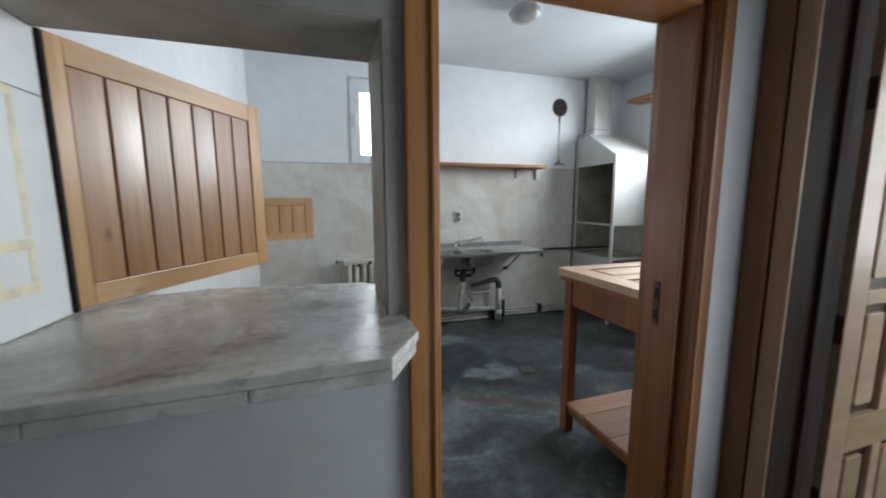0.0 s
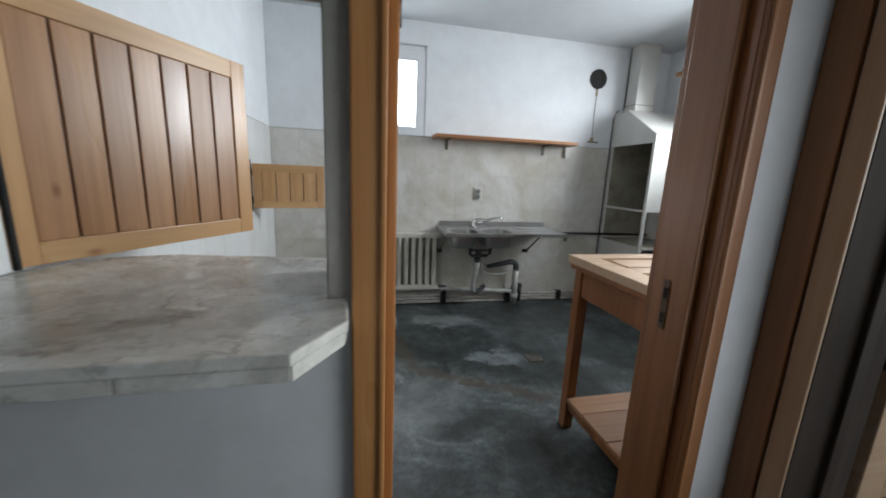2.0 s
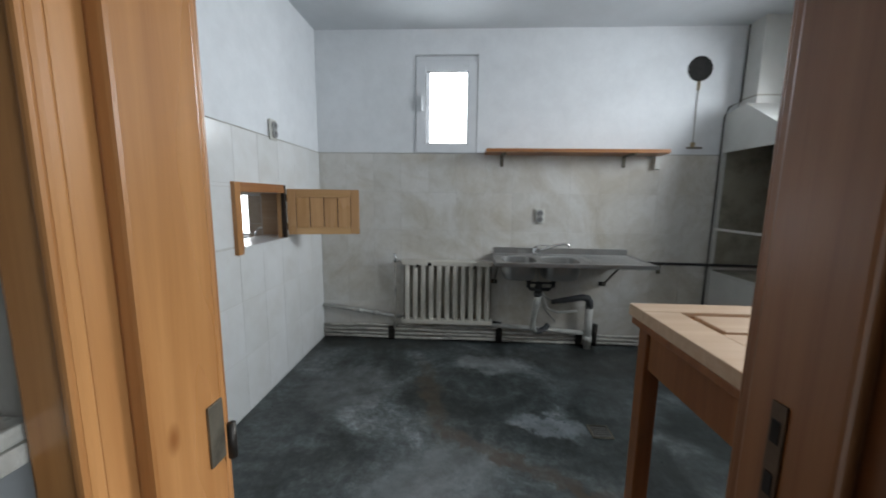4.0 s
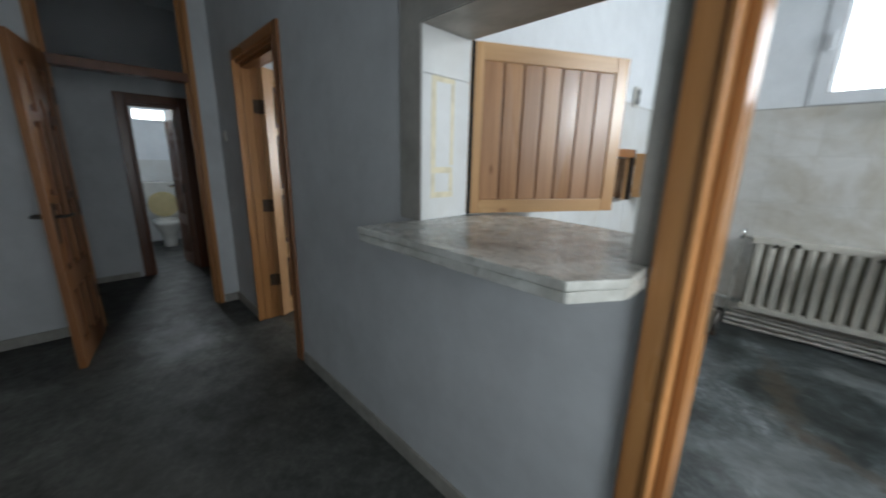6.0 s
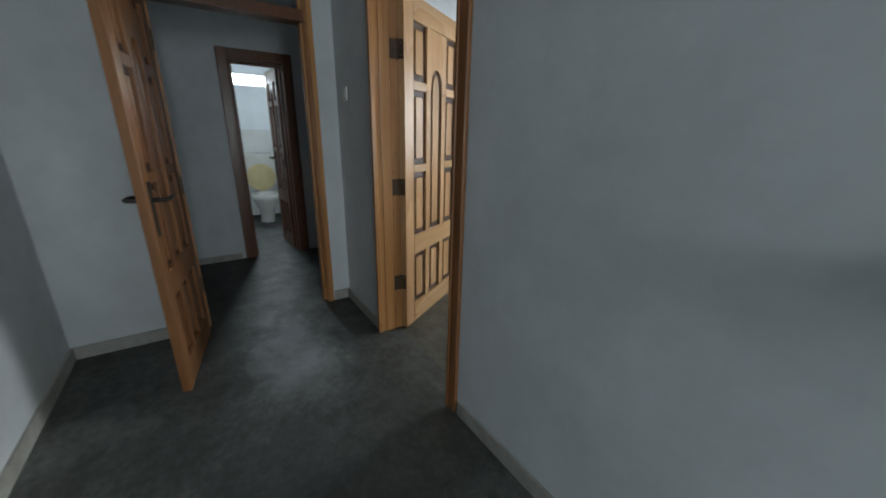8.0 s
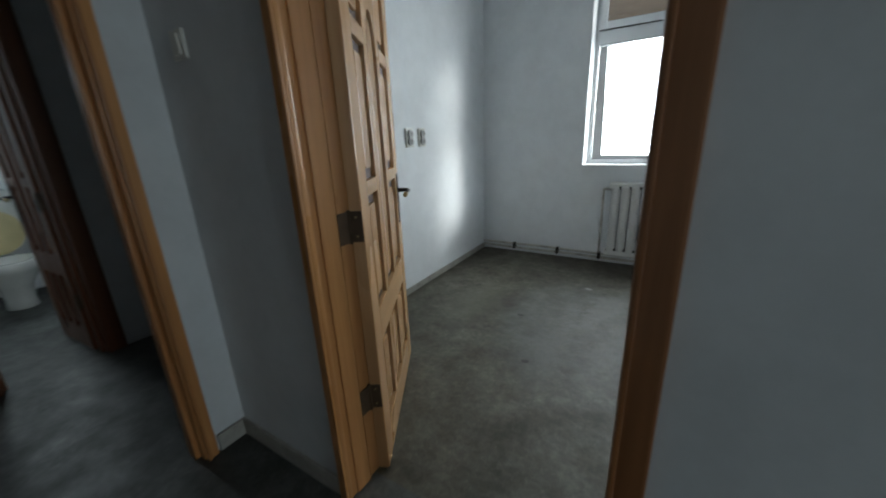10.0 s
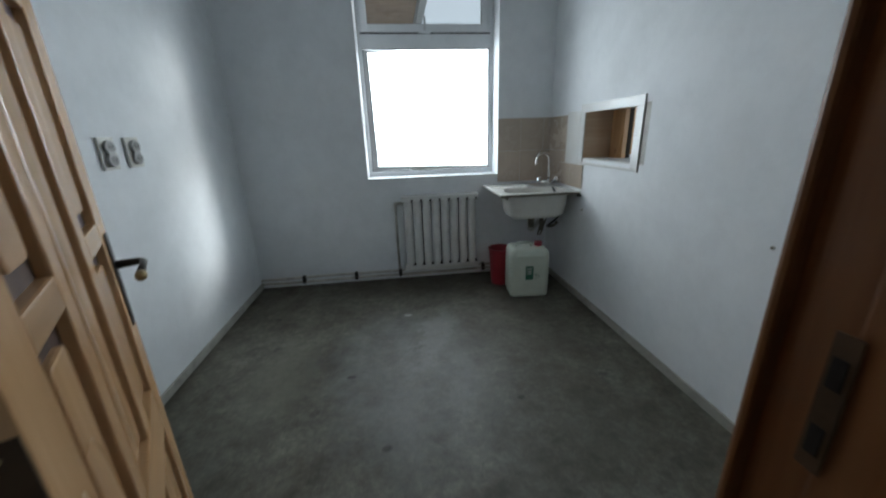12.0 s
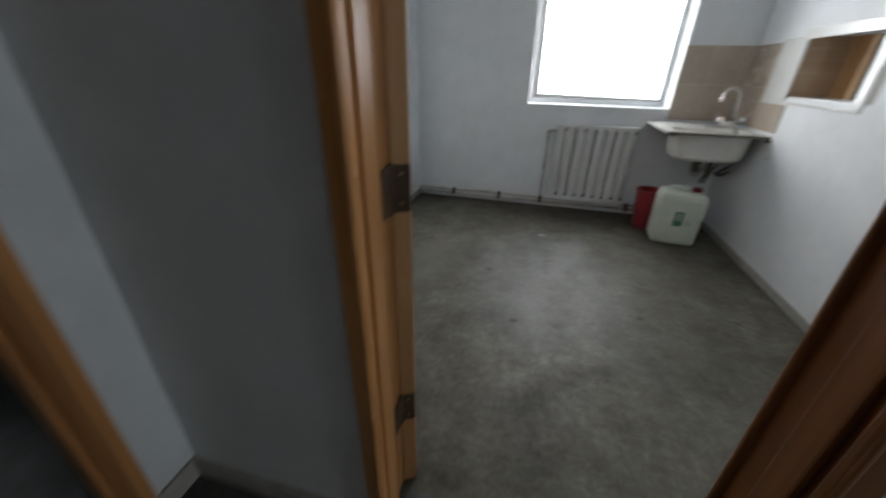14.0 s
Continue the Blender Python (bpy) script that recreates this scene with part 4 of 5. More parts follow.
part("valve", tube(bmesh.new(), [(-0.08, 0.03, 0.57), (-0.08, 0.03, 0.65)], 0.016), M_CHROME, rk, "chrome radiator valve", smooth=True)
part("valve_tail", tube(bmesh.new(), [(-0.08, 0.03, 0.59), (0.0, 0.03, 0.58)], 0.012), M_PIPE, rk, smooth=True)
part("drain_valve", tube(bmesh.new(), [(0.82, 0.03, 0.02), (0.9, 0.03, 0.02), (0.905, 0.03, -0.14)], 0.017), M_IRON, rk, "dark lower valve", smooth=True)
for k in (1.6, 8.7):
    part("bracket", tube(bmesh.new(), [(k * 0.0736, -0.015, 0.53), (k * 0.0736 + 0.02, -0.018, 0.56)], 0.008), M_IRON, rk, "dark bracket clip")
part("air_cap", tube(bmesh.new(), [(0.245, -0.014, 0.565), (0.245, 0.02, 0.565)], 0.018, n=10), M_IRON, rk, "dark cap")

pipes = thing("kitchen_heating_pipes", pose(0, 2.9, 0), "four painted heating pipes running along the foot of the tiled wall", "pipes")
for z, y in ((0.135, 0.005), (0.1, 0.0), (0.062, 0.0), (0.025, 0.0)):
    pts = [(-0.06 + i * 0.45, y + 0.004 * math.sin(i * 1.7), z + 0.006 * math.sin(i * 2.1 + z * 40)) for i in range(10)]
    if z > 0.05:
        pts[-1] = (4.0, y, z)
    part("pipe", tube(bmesh.new(), pts if z < 0.13 else pts[:6], 0.0125), M_PIPE, pipes, smooth=True)
for x in (0.6, 1.62, 2.36, 3.0):
    part("pipe_clip", boxed(x - 0.03, x + 0.03, -0.018, 0.03, 0.01, 0.14 if x < 2 else 0.12, bev=0.006), M_IRON, pipes, "dark pipe clip")
feed = thing("radiator_feed_pipe", pose(0.63, 2.88, 0.1), "thin painted pipe rising to the radiator valve", "pipe")
part("pipe", tube(bmesh.new(), [(0, 0, 0.02), (0.012, 0, 0.2), (0.012, 0, 0.5), (0.012, -0.012, 0.67)], 0.0095), M_PIPE, feed, smooth=True)
waste = thing("sloping_waste_pipe", pose(0.3, 2.9, 0.27), "white sloping waste pipe on the tiled wall", "pipe")
part("pipe", tube(bmesh.new(), [(-0.36, 0, 0.055), (0.42, 0, -0.045)], 0.018), M_PVC, waste, smooth=True)
for s in (0.0, 0.14):
    part("coupling", tube(bmesh.new(), [(-0.02 + s, 0, 0.012 - s * 0.13), (0.03 + s, 0, 0.005 - s * 0.13)], 0.023), M_PVC, waste, "white coupling", smooth=True)


def bowl_cell(bm, x0, x1, y0, y1, cx, cy, rx, ry, z, depth, n=48, power=3.4, t=0.004):
    """A flat sheet cell with a rounded bowl pressed into it, as a closed shell of thickness t."""
    angles = sorted([2 * math.pi * i / n for i in range(n)] + [math.atan2(y - cy, x - cx) % (2 * math.pi) for x, y in ((x0, y0), (x1, y0), (x1, y1), (x0, y1))])

    def outer(dz):
        r = []
        for a in angles:
            dx, dy = math.cos(a), math.sin(a)
            tx = ((x1 - cx) if dx > 0 else (x0 - cx)) / dx if abs(dx) > 1e-6 else 1e9
            ty = ((y1 - cy) if dy > 0 else (y0 - cy)) / dy if abs(dy) > 1e-6 else 1e9
            s = min(tx, ty)
            r.append((cx + dx * s, cy + dy * s, z - dz))
        return r

    def loop(k, dz, grow=0.0):
        r = []
        for a in angles:
            c, s = math.cos(a), math.sin(a)
            d = (abs(c) ** power + abs(s) ** power) ** (-1 / power)
            r.append((cx + (rx * k + grow) * d * c, cy + (ry * k + grow) * d * s, z - dz))
        return r
    steps = [(1.0, 0.0), (0.97, 0.008), (0.93, depth * 0.6), (0.87, depth * 0.9), (0.75, depth), (0.1, depth * 1.02)]
    rows = [outer(0)] + [loop(k, d) for k, d in steps] + [loop(k, d + t, t) for k, d in steps[::-1]] + [outer(t)]
    vr = [[bm.verts.new(p) for p in r] for r in rows]
    m = len(angles)
    for q, a in enumerate(vr):
        b = vr[(q + 1) % len(vr)]
        if q == len(steps):
            bm.faces.new(a)
            bm.faces.new(b)
            continue
        for i in range(m):
            bm.faces.new((a[i], a[(i + 1) % m], b[(i + 1) % m], b[i]))


sk = thing("kitchen_sink", pose(1.53, 2.44, 0.85), "stained stainless steel double-bowl sink with a drainboard, hung on wall brackets", "sink")
bm = bmesh.new()
bowl_cell(bm, 0.0, 0.36, 0.0, 0.43, 0.2, 0.2, 0.145, 0.17, 0, 0.15)
bmesh.ops.recalc_face_normals(bm, faces=bm.faces)
part("bowl", bm, M_STEEL, sk, "pressed steel bowl")
bm = bmesh.new()
bowl_cell(bm, 0.3601, 0.74, 0.0, 0.43, 0.54, 0.2, 0.155, 0.17, 0, 0.15)
bmesh.ops.recalc_face_normals(bm, faces=bm.faces)
part("bowl", bm, M_STEEL, sk, "pressed steel bowl")
part("drainboard", boxed(0.741, 1.25, 0.0, 0.43, -0.004, 0.002, bev=0.0015), M_STEEL, sk, "flat steel drainboard")
for k in range(7):
    part("drain_rib", boxed(0.8, 1.18, 0.06 + k * 0.05, 0.072 + k * 0.05, 0.002, 0.006, bev=0.0018), M_STEEL, sk, "raised rib")
part("back_shelf", boxed(0.0, 1.24, 0.431, 0.482, -0.002, 0.006, bev=0.002), M_STEEL, sk)
part("upstand", boxed(0.02, 1.22, 0.482, 0.4915, -0.002, 0.062, bev=0.002), M_STEEL, sk, "steel upstand with grime")
part("rim", boxed(-0.003, 1.252, -0.006, 0.0, -0.03, 0.004, bev=0.002), M_STEEL, sk, "folded front rim")
part("end_rim", boxed(-0.006, 0.0, -0.006, 0.49, -0.03, 0.004, bev=0.002), M_STEEL, sk)
part("tap_body", tube(bmesh.new(), [(0.385, 0.45, 0.0), (0.385, 0.45, 0.02), (0.385, 0.45, 0.07)], 0.02, n=12, radii=[0.027, 0.022, 0.02]), M_CHROME, sk, "chrome mixer tap", smooth=True)
part("tap_spout", tube(bmesh.new(), [(0.385, 0.44, 0.035), (0.45, 0.38, 0.065), (0.55, 0.33, 0.11), (0.62, 0.31, 0.125), (0.645, 0.305, 0.118), (0.648, 0.304, 0.095)], 0.011), M_CHROME, sk, "long chrome spout", smooth=True)
part("tap_lever", tube(bmesh.new(), [(0.385, 0.45, 0.07), (0.41, 0.42, 0.095), (0.48, 0.36, 0.1)], 0.007), M_CHROME, sk, "chrome lever", smooth=True)
for x in (0.03, 1.02):
    part("bracket", tube(bmesh.new(), [(x, 0.49, -0.26), (x, 0.46, -0.26), (x, 0.12, -0.02), (x, 0.02, -0.02)], 0.009, n=6), M_HINGE, sk, "steel wall bracket")
    part("bracket_foot", boxed(x - 0.03, x + 0.03, 0.475, 0.491, -0.28, -0.24, bev=0.002), M_IRON, sk, "dark bracket foot")
for x in (0.3, 0.51):
    part("drain_cup", tube(bmesh.new(), [(x, 0.22, -0.15), (x, 0.22, -0.165), (x, 0.22, -0.185), (x, 0.22, -0.19)], 0.03, n=12, radii=[0.036, 0.036, 0.026, 0.024]), M_BLACK, sk, "black drain cup", smooth=True)
part("trap_link", tube(bmesh.new(), [(0.3, 0.22, -0.19), (0.3, 0.225, -0.235), (0.325, 0.23, -0.262), (0.48, 0.23, -0.262), (0.51, 0.225, -0.235), (0.51, 0.22, -0.19)], 0.017), M_BLACK, sk, "black trap pipe", smooth=True)
part("trap_cross", tube(bmesh.new(), [(0.31, 0.22, -0.205), (0.5, 0.22, -0.205)], 0.01), M_BLACK, sk, "thin black overflow link", smooth=True)
part("trap_body", tube(bmesh.new(), [(0.39, 0.235, -0.2), (0.39, 0.235, -0.25), (0.385, 0.24, -0.3), (0.385, 0.24, -0.33)], 0.03, n=12, radii=[0.024, 0.034, 0.033, 0.026]), M_BLACK, sk, "black trap body", smooth=True)
for z in (-0.255, -0.3):
    part("trap_nut", tube(bmesh.new(), [(0.387, 0.238, z), (0.387, 0.238, z - 0.016)], 0.038, n=8), M_RUBBERG, sk, "dusty trap nut")
part("trap_bottle", tube(bmesh.new(), [(0.385, 0.24, -0.33), (0.38, 0.25, -0.4), (0.37, 0.28, -0.52), (0.37, 0.31, -0.64), (0.4, 0.34, -0.68)], 0.022, radii=[0.03, 0.032, 0.026, 0.026, 0.026]), M_PVC, sk, "grey-white waste pipe", smooth=True)
bend = [(0.4, 0.34, -0.68), (0.45, 0.36, -0.685), (0.5, 0.38, -0.66), (0.54, 0.4, -0.62)]
part("hose", tube(bmesh.new(), [Vector(bend[k]).lerp(Vector(bend[k + 1]), f / 4) for k in range(3) for f in range(4)], 0.024, radii=[0.026, 0.022] * 6), M_RUBBERG, sk, "ribbed grey waste hose")
part("hose", tube(bmesh.new(), [(0.43, 0.3, -0.3), (0.47, 0.33, -0.4), (0.5, 0.36, -0.47), (0.6, 0.38, -0.51), (0.78, 0.4, -0.5)], 0.011), M_PVC, sk, "thin waste hose", smooth=True)
part("supply_hose", tube(bmesh.new(), arc((0.62, 0.42, -0.22), 0.2, 180, 265, 8) + [(0.66, 0.44, -0.44), (0.78, 0.44, -0.4)], 0.009), M_PVC, sk, "thin white supply hose", smooth=True)
part("supply_hose", tube(bmesh.new(), [(0.4, 0.42, -0.02), (0.43, 0.43, -0.3), (0.5, 0.44, -0.5), (0.6, 0.46, -0.62)], 0.008), M_PVC, sk, "thin white supply hose", smooth=True)

stand = thing("floor_waste_stub", pose(2.42, 2.84, 0.0), "white plastic waste stub with a black rubber elbow beside the sink", "waste pipe")
part("stub", tube(bmesh.new(), [(0, 0, 0.0), (0, 0, 0.40)], 0.034, n=12), M_PVC, stand, smooth=True)
part("collar", tube(bmesh.new(), [(0, 0, 0.06), (0, 0, 0.12)], 0.041, n=12), M_PVC, stand, smooth=True)
part("elbow", tube(bmesh.new(), [(0, 0, 0.38), (0, 0, 0.44), (-0.02, 0, 0.47), (-0.07, 0, 0.48), (-0.2, 0, 0.455), (-0.34, 0, 0.43)], 0.03, radii=[0.036, 0.036, 0.034, 0.031, 0.028, 0.022]), M_RUBBERG, stand, "black rubber elbow hose", smooth=True)
part("branch", tube(bmesh.new(), [(-0.02, 0.01, 0.14), (-0.5, 0.01, 0.17), (-1.3, 0.03, 0.21)], 0.022), M_PVC, stand, "white branch pipe", smooth=True)
part("riser", tube(bmesh.new(), [(0.07, 0.03, 0.02), (0.075, 0.03, 0.22)], 0.025), M_IRON, stand, "dark pipe end", smooth=True)

rail = thing("gas_pipe", pose(3.0, 2.9, 0.79), "black pipe running along the tiled wall to the hood", "pipe")
part("pipe", tube(bmesh.new(), [(-0.55, 0.0, 0.01), (0.5, 0.0, 0.0), (1.08, 0.0, -0.005)], 0.013), M_BLACK, rail, smooth=True)
part("bracket", boxed(0.02, 0.045, 0.0, 0.03, -0.09, 0.0, bev=0.002), M_HINGE, rail, "small bracket")

shelf = thing("wall_shelf", pose(1.44, 2.69, 1.735), "orange varnished wooden wall shelf on short brackets", "shelf")
part("board", prism(bmesh.new(), [(0, 0), (1.48, 0), (1.52, 0.245), (0, 0.245)], 0.0, 0.028, bev=0.003), M_WOOD_H, shelf)
for x in (0.14, 1.2):
    br = boxed(x, x + 0.03, 0.03, 0.24, -0.012, 0.0, bev=0.001)
    box(br, x, x + 0.03, 0.235, 0.244, -0.1, 0.0)
    part("bracket", br, M_HINGE, shelf, "grey steel bracket")
junction = thing("junction_box", pose(2.93, 2.925, 1.7), "small white plastic box under the shelf end", "junction box")
part("cover", boxed(-0.025, 0.025, -0.03, 0.008, -0.08, 0.03, bev=0.004), M_PLATE, junction)

flue = thing("flue_hole", pose(3.227, 2.94, 2.455), "sooty round flue hole with a rust run below it", "flue")
bm = bmesh.new()
prism(bm, [(0.1 * math.cos(a * math.pi / 14) * (1 + 0.02 * math.sin(a * 3)), 0.1 * math.sin(a * math.pi / 14)) for a in range(28)], -0.006, -0.0005, axis=1)
part("opening", bm, M_SOOTGAP, flue)
part("rust_run", boxed(-0.012, 0.012, -0.003, -0.0005, -0.17, -0.095), M_RUST, flue, "rusty run")
part("wire", tube(bmesh.new(), [(0.0, -0.006, -0.1), (-0.004, -0.006, -0.35), (0.0, -0.008, -0.62)], 0.003, n=6), M_HINGE, flue, "thin wire")
part("tail", boxed(-0.05, 0.08, -0.012, -0.001, -0.655, -0.64, bev=0.002), M_HINGE, flue, "small steel strip")
part("smudge", boxed(-0.018, 0.02, -0.01, -0.001, -0.64, -0.6, bev=0.004), M_RUST, flue)


def double_socket(name, m, label, group=""):
    root = thing(name, m, label, "socket", group)
    part("plate", boxed(-0.045, 0.045, -0.012, -0.0005, -0.068, 0.068, bev=0.004), M_PLATE, root)
    eight = [(0.029 * math.cos(radians(a)), 0.027 + 0.029 * math.sin(radians(a))) for a in range(-50, 231, 20)]
    eight += [(-x, -z) for x, z in eight]
    part("body", prism(bmesh.new(), eight, -0.026, -0.012, axis=1, bev=0.003), M_SOCKET, root, "grey waisted socket body")
    for dz in (-0.028, 0.028):
        part("socket_well", prism(bmesh.new(), [(0.019 * math.cos(a * math.pi / 8), dz + 0.019 * math.sin(a * math.pi / 8)) for a in range(16)], -0.0275, -0.0262, axis=1), M_DARKPL, root, "dark round socket well")
        for dx in (-0.008, 0.008):
            part("pin_hole", tube(bmesh.new(), [(dx, -0.0285, dz), (dx, -0.0276, dz)], 0.0032, n=8), M_SOOTGAP, root, "dark pin hole")
    return root


double_socket("kitchen_socket", pose(1.953, 2.937, 1.2), "ivory double socket on the tiled wall above the sink")
double_socket("kitchen_upper_socket", pose(-0.064, 2.125, 1.8, 0, 0, 90), "ivory double socket at the top edge of the tiling")
for y in (1.625, 1.785):
    double_socket("washroom_socket", pose(-2.869, y, 1.205, 0, 0, 90), "grey-white double socket on the washroom wall", "pair of washroom sockets")
sw = thing("light_switch", pose(-2.47, -0.001, 1.48), "small ivory light switch on the corridor wall", "light switch")
part("plate", boxed(-0.035, 0.035, -0.01, 0, -0.04, 0.04, bev=0.004), M_PLATE, sw)
part("rocker", boxed(-0.018, 0.018, -0.016, -0.01, -0.028, 0.028, bev=0.003), M_PLATE, sw)

# hood on legs
hood = thing("forge_hood", pose(3.475, 2.29, 0), "white painted sheet-metal extraction hood on an angle-iron frame", "extraction hood")
hw, hd = 0.585, 0.64
bm = bmesh.new()
side = [(0, 1.765), (0, 1.84), (hd * 0.68, 2.12), (hd, 2.08), (hd, 1.765)]
part("side_gable", prism(bmesh.new(), side, 0.0, 0.006, axis=0), M_HOOD, hood)
part("side_gable", prism(bmesh.new(), side, hw - 0.006, hw, axis=0), M_HOOD, hood)
part("slope", prism(bmesh.new(), [(0, 1.84), (hd * 0.68, 2.12), (hd * 0.68, 2.126), (-0.004, 1.846)], 0.0, hw, axis=0), M_HOOD, hood)
part("cap", prism(bmesh.new(), [(hd * 0.68, 2.12), (hd, 2.08), (hd, 2.086), (hd * 0.68, 2.126)], 0.0, hw, axis=0), M_HOOD, hood)
part("front_panel", boxed(0.001, hw - 0.001, -0.006, 0.0, 1.1, 1.84, bev=0.0015), M_HOOD, hood)
part("inner_back", boxed(0.02, hw - 0.02, hd - 0.012, hd - 0.006, 0.8, 1.9), M_HOODIN, hood, "grimy back sheet")
for x, y in ((0.0, 0.0), (hw - 0.025, 0.0), (0.0, hd - 0.026), (hw - 0.025, hd - 0.026)):
    bm = boxed(x, x + 0.025, y, y + 0.004, 0, 1.77)
    box(bm, x, x + 0.004, y + 0.004, y + 0.025, 0, 1.77)
    part("leg", bm, M_HOOD, hood, "white angle-iron leg")
for z in (0.72, 1.1):
    part("cross_rail", boxed(0.0045, 0.02, 0.026, hd - 0.027, z, z + 0.02, bev=0.002), M_HOOD, hood)
part("front_rail", boxed(0.026, hw - 0.026, 0.004, 0.02, 0.72, 0.74, bev=0.002), M_HOOD, hood)
part("hearth_plate", boxed(0.02, hw - 0.01, 0.02, hd - 0.02, 0.741, 0.749), M_HOODIN, hood, "rusty hearth plate")
part("lower_side", boxed(0.0045, 0.008, 0.03, hd - 0.03, 0.25, 0.718), M_HOOD, hood)
duct = thing("hood_duct", pose(3.6, 2.75, 2.1), "white boxed sheet-metal duct rising from the hood to the ceiling", "duct")
part("duct_shaft", boxed(-0.03, 0.19, -0.0, 0.18, 0.012, 0.688, bev=0.004), M_HOOD, duct)
part("duct_band", boxed(-0.034, 0.194, -0.004, 0.184, 0.09, 0.098), M_HOODIN, duct, "seam band")
riser = thing("corner_pipe", pose(3.45, 2.91, 0.0), "dark vertical pipe on the kitchen wall beside the hood", "pipe")
part("pipe", tube(bmesh.new(), [(0, 0, 0.15), (0, 0, 2.06), (0.03, 0, 2.14), (0.115, 0, 2.18), (0.12, 0, 2.785)], 0.007), M_PIPEDARK, riser, smooth=True)
for y, z in ((0.93, 0.81), (2.3, 0.68)):
    plug = thing("wall_plug", pose(-0.3, y, z), "small grey plastic plug stub on the washroom wall", "wall plug")
    part("collar", tube(bmesh.new(), [(-0.004, 0, 0), (0.0, 0, 0)], 0.008, n=10), M_PVC, plug)
    part("stub", tube(bmesh.new(), [(-0.008, 0, 0), (-0.004, 0, 0)], 0.004, n=8), M_HINGE, plug)
side_shelf = thing("side_shelf", pose(4.088, 2.5, 2.46), "orange wooden shelf on the side wall", "shelf")
part("board", boxed(-0.22, 0.0, -1.2, 0.1, 0.0, 0.035, bev=0.01), M_WOOD_H, side_shelf)
part("bracket", boxed(-0.18, -0.01, -0.2, -0.17, -0.06, 0.0, bev=0.004), M_WOOD_H, side_shelf)

# work table with a loose door laid on it
table = thing("work_table", pose(1.885, 0.3, 0), "orange-brown wooden work table with a lower shelf, beside the doorway", "table")
tw, td, th = 1.6, 0.6, 0.94
for x, y in ((0, 0), (tw - 0.055, 0), (0, td - 0.055), (tw - 0.055, td - 0.055)):
    part("leg", boxed(x, x + 0.055, y, y + 0.055, 0, th - 0.025, bev=0.004), M_TABLE, table)
for b in ((0.01, 0.03, 0.056, td - 0.056), (tw - 0.03, tw - 0.01, 0.056, td - 0.056)):
    part("apron", boxed(*b, th - 0.165, th - 0.026, bev=0.002), M_TABLE, table)
for b in ((0.056, tw - 0.056, 0.01, 0.03), (0.056, tw - 0.056, td - 0.03, td - 0.01)):
    part("apron", boxed(*b, th - 0.165, th - 0.026, bev=0.002), M_TABLE, table)
part("tabletop", boxed(-0.02, tw + 0.02, -0.02, td + 0.02, th - 0.025, th, bev=0.004), M_TABLE, table)
for k in range(3):
    part("shelf_board", boxed(0.0 if k else -0.0, tw, 0.003 + k * 0.2 + (0.056 if k == 0 else 0), (k + 1) * 0.2 - 0.002 - (0.056 if k == 2 else 0), 0.17, 0.192, bev=0.002), M_SHELF, table, "brown shelf board")
part("shelf_rail", boxed(0.012, 0.03, 0.056, td - 0.056, 0.12, 0.169, bev=0.002), M_TABLE, table)
loose = thing("loose_door", pose(1.862, 0.265, th + 0.001), "pale unfinished panel door lying flat on the work table", "door")
lw, ld, lt = 1.95, 0.675, 0.042
for y0, y1 in ((0, 0.1), (ld - 0.1, ld)):
    part("stile", boxed(0, lw, y0, y1, 0, lt, bev=0.003), M_RAW, loose)
for x0, x1 in ((0, 0.12), (0.9, 1.02), (lw - 0.12, lw)):
    part("rail", boxed(x0, x1, 0.1, ld - 0.1, 0.0005, lt - 0.0005, bev=0.003), M_RAW, loose)
part("muntin", boxed(0.12, lw - 0.12, ld / 2 - 0.045, ld / 2 + 0.045, 0.001, lt - 0.001, bev=0.003), M_RAW, loose)
for x0, x1 in ((0.12, 0.9), (1.02, lw - 0.12)):
    for y0, y1 in ((0.1, ld / 2 - 0.045), (ld / 2 + 0.045, ld - 0.1)):
        part("panel_ground", boxed(x0, x1, y0, y1, 0.012, 0.026), M_WOOD_H, loose, "darker recessed moulding")
        part("panel", boxed(x0 + 0.03, x1 - 0.03, y0 + 0.024, y1 - 0.024, 0.026, lt - 0.003, bev=0.004), M_RAW, loose)

grate = thing("floor_drain", pose(2.085, 1.62, 0.0), "square metal drain grate set in the wet kitchen floor", "floor drain")
bm = boxed(-0.06, 0.06, -0.06, -0.05, 0, 0.006)
box(bm, -0.06, 0.06, 0.05, 0.06, 0, 0.006)
box(bm, -0.06, -0.05, -0.05, 0.05, 0, 0.006)
box(bm, 0.05, 0.06, -0.05, 0.05, 0, 0.006)
part("rim", bm, M_HINGE, grate)
part("pit", boxed(-0.05, 0.05, -0.05, 0.05, 0.0005, 0.002), M_SOOTGAP, grate, "dark drain pit")
for k in range(5):
    part("bar", boxed(-0.05, 0.05, -0.043 + k * 0.019, -0.033 + k * 0.019, 0.002, 0.006), M_STEEL, grate)

lamp = thing("ceiling_lamp", pose(2.03, 1.68, CEIL), "clear pressed-glass dome ceiling lamp, unlit", "ceiling lamp")
part("base", tube(bmesh.new(), [(0, 0, -0.03), (0, 0, 0.0)], 0.09, n=24), M_PLATE, lamp, "white lamp base", smooth=False)
part("shade", tube(bmesh.new(), [(0, 0, -0.03), (0, 0, -0.06), (0, 0, -0.1), (0, 0, -0.125)], 0.1, n=24, radii=[0.095, 0.12, 0.1, 0.03]), M_SHADE, lamp, "pressed glass shade", smooth=True)
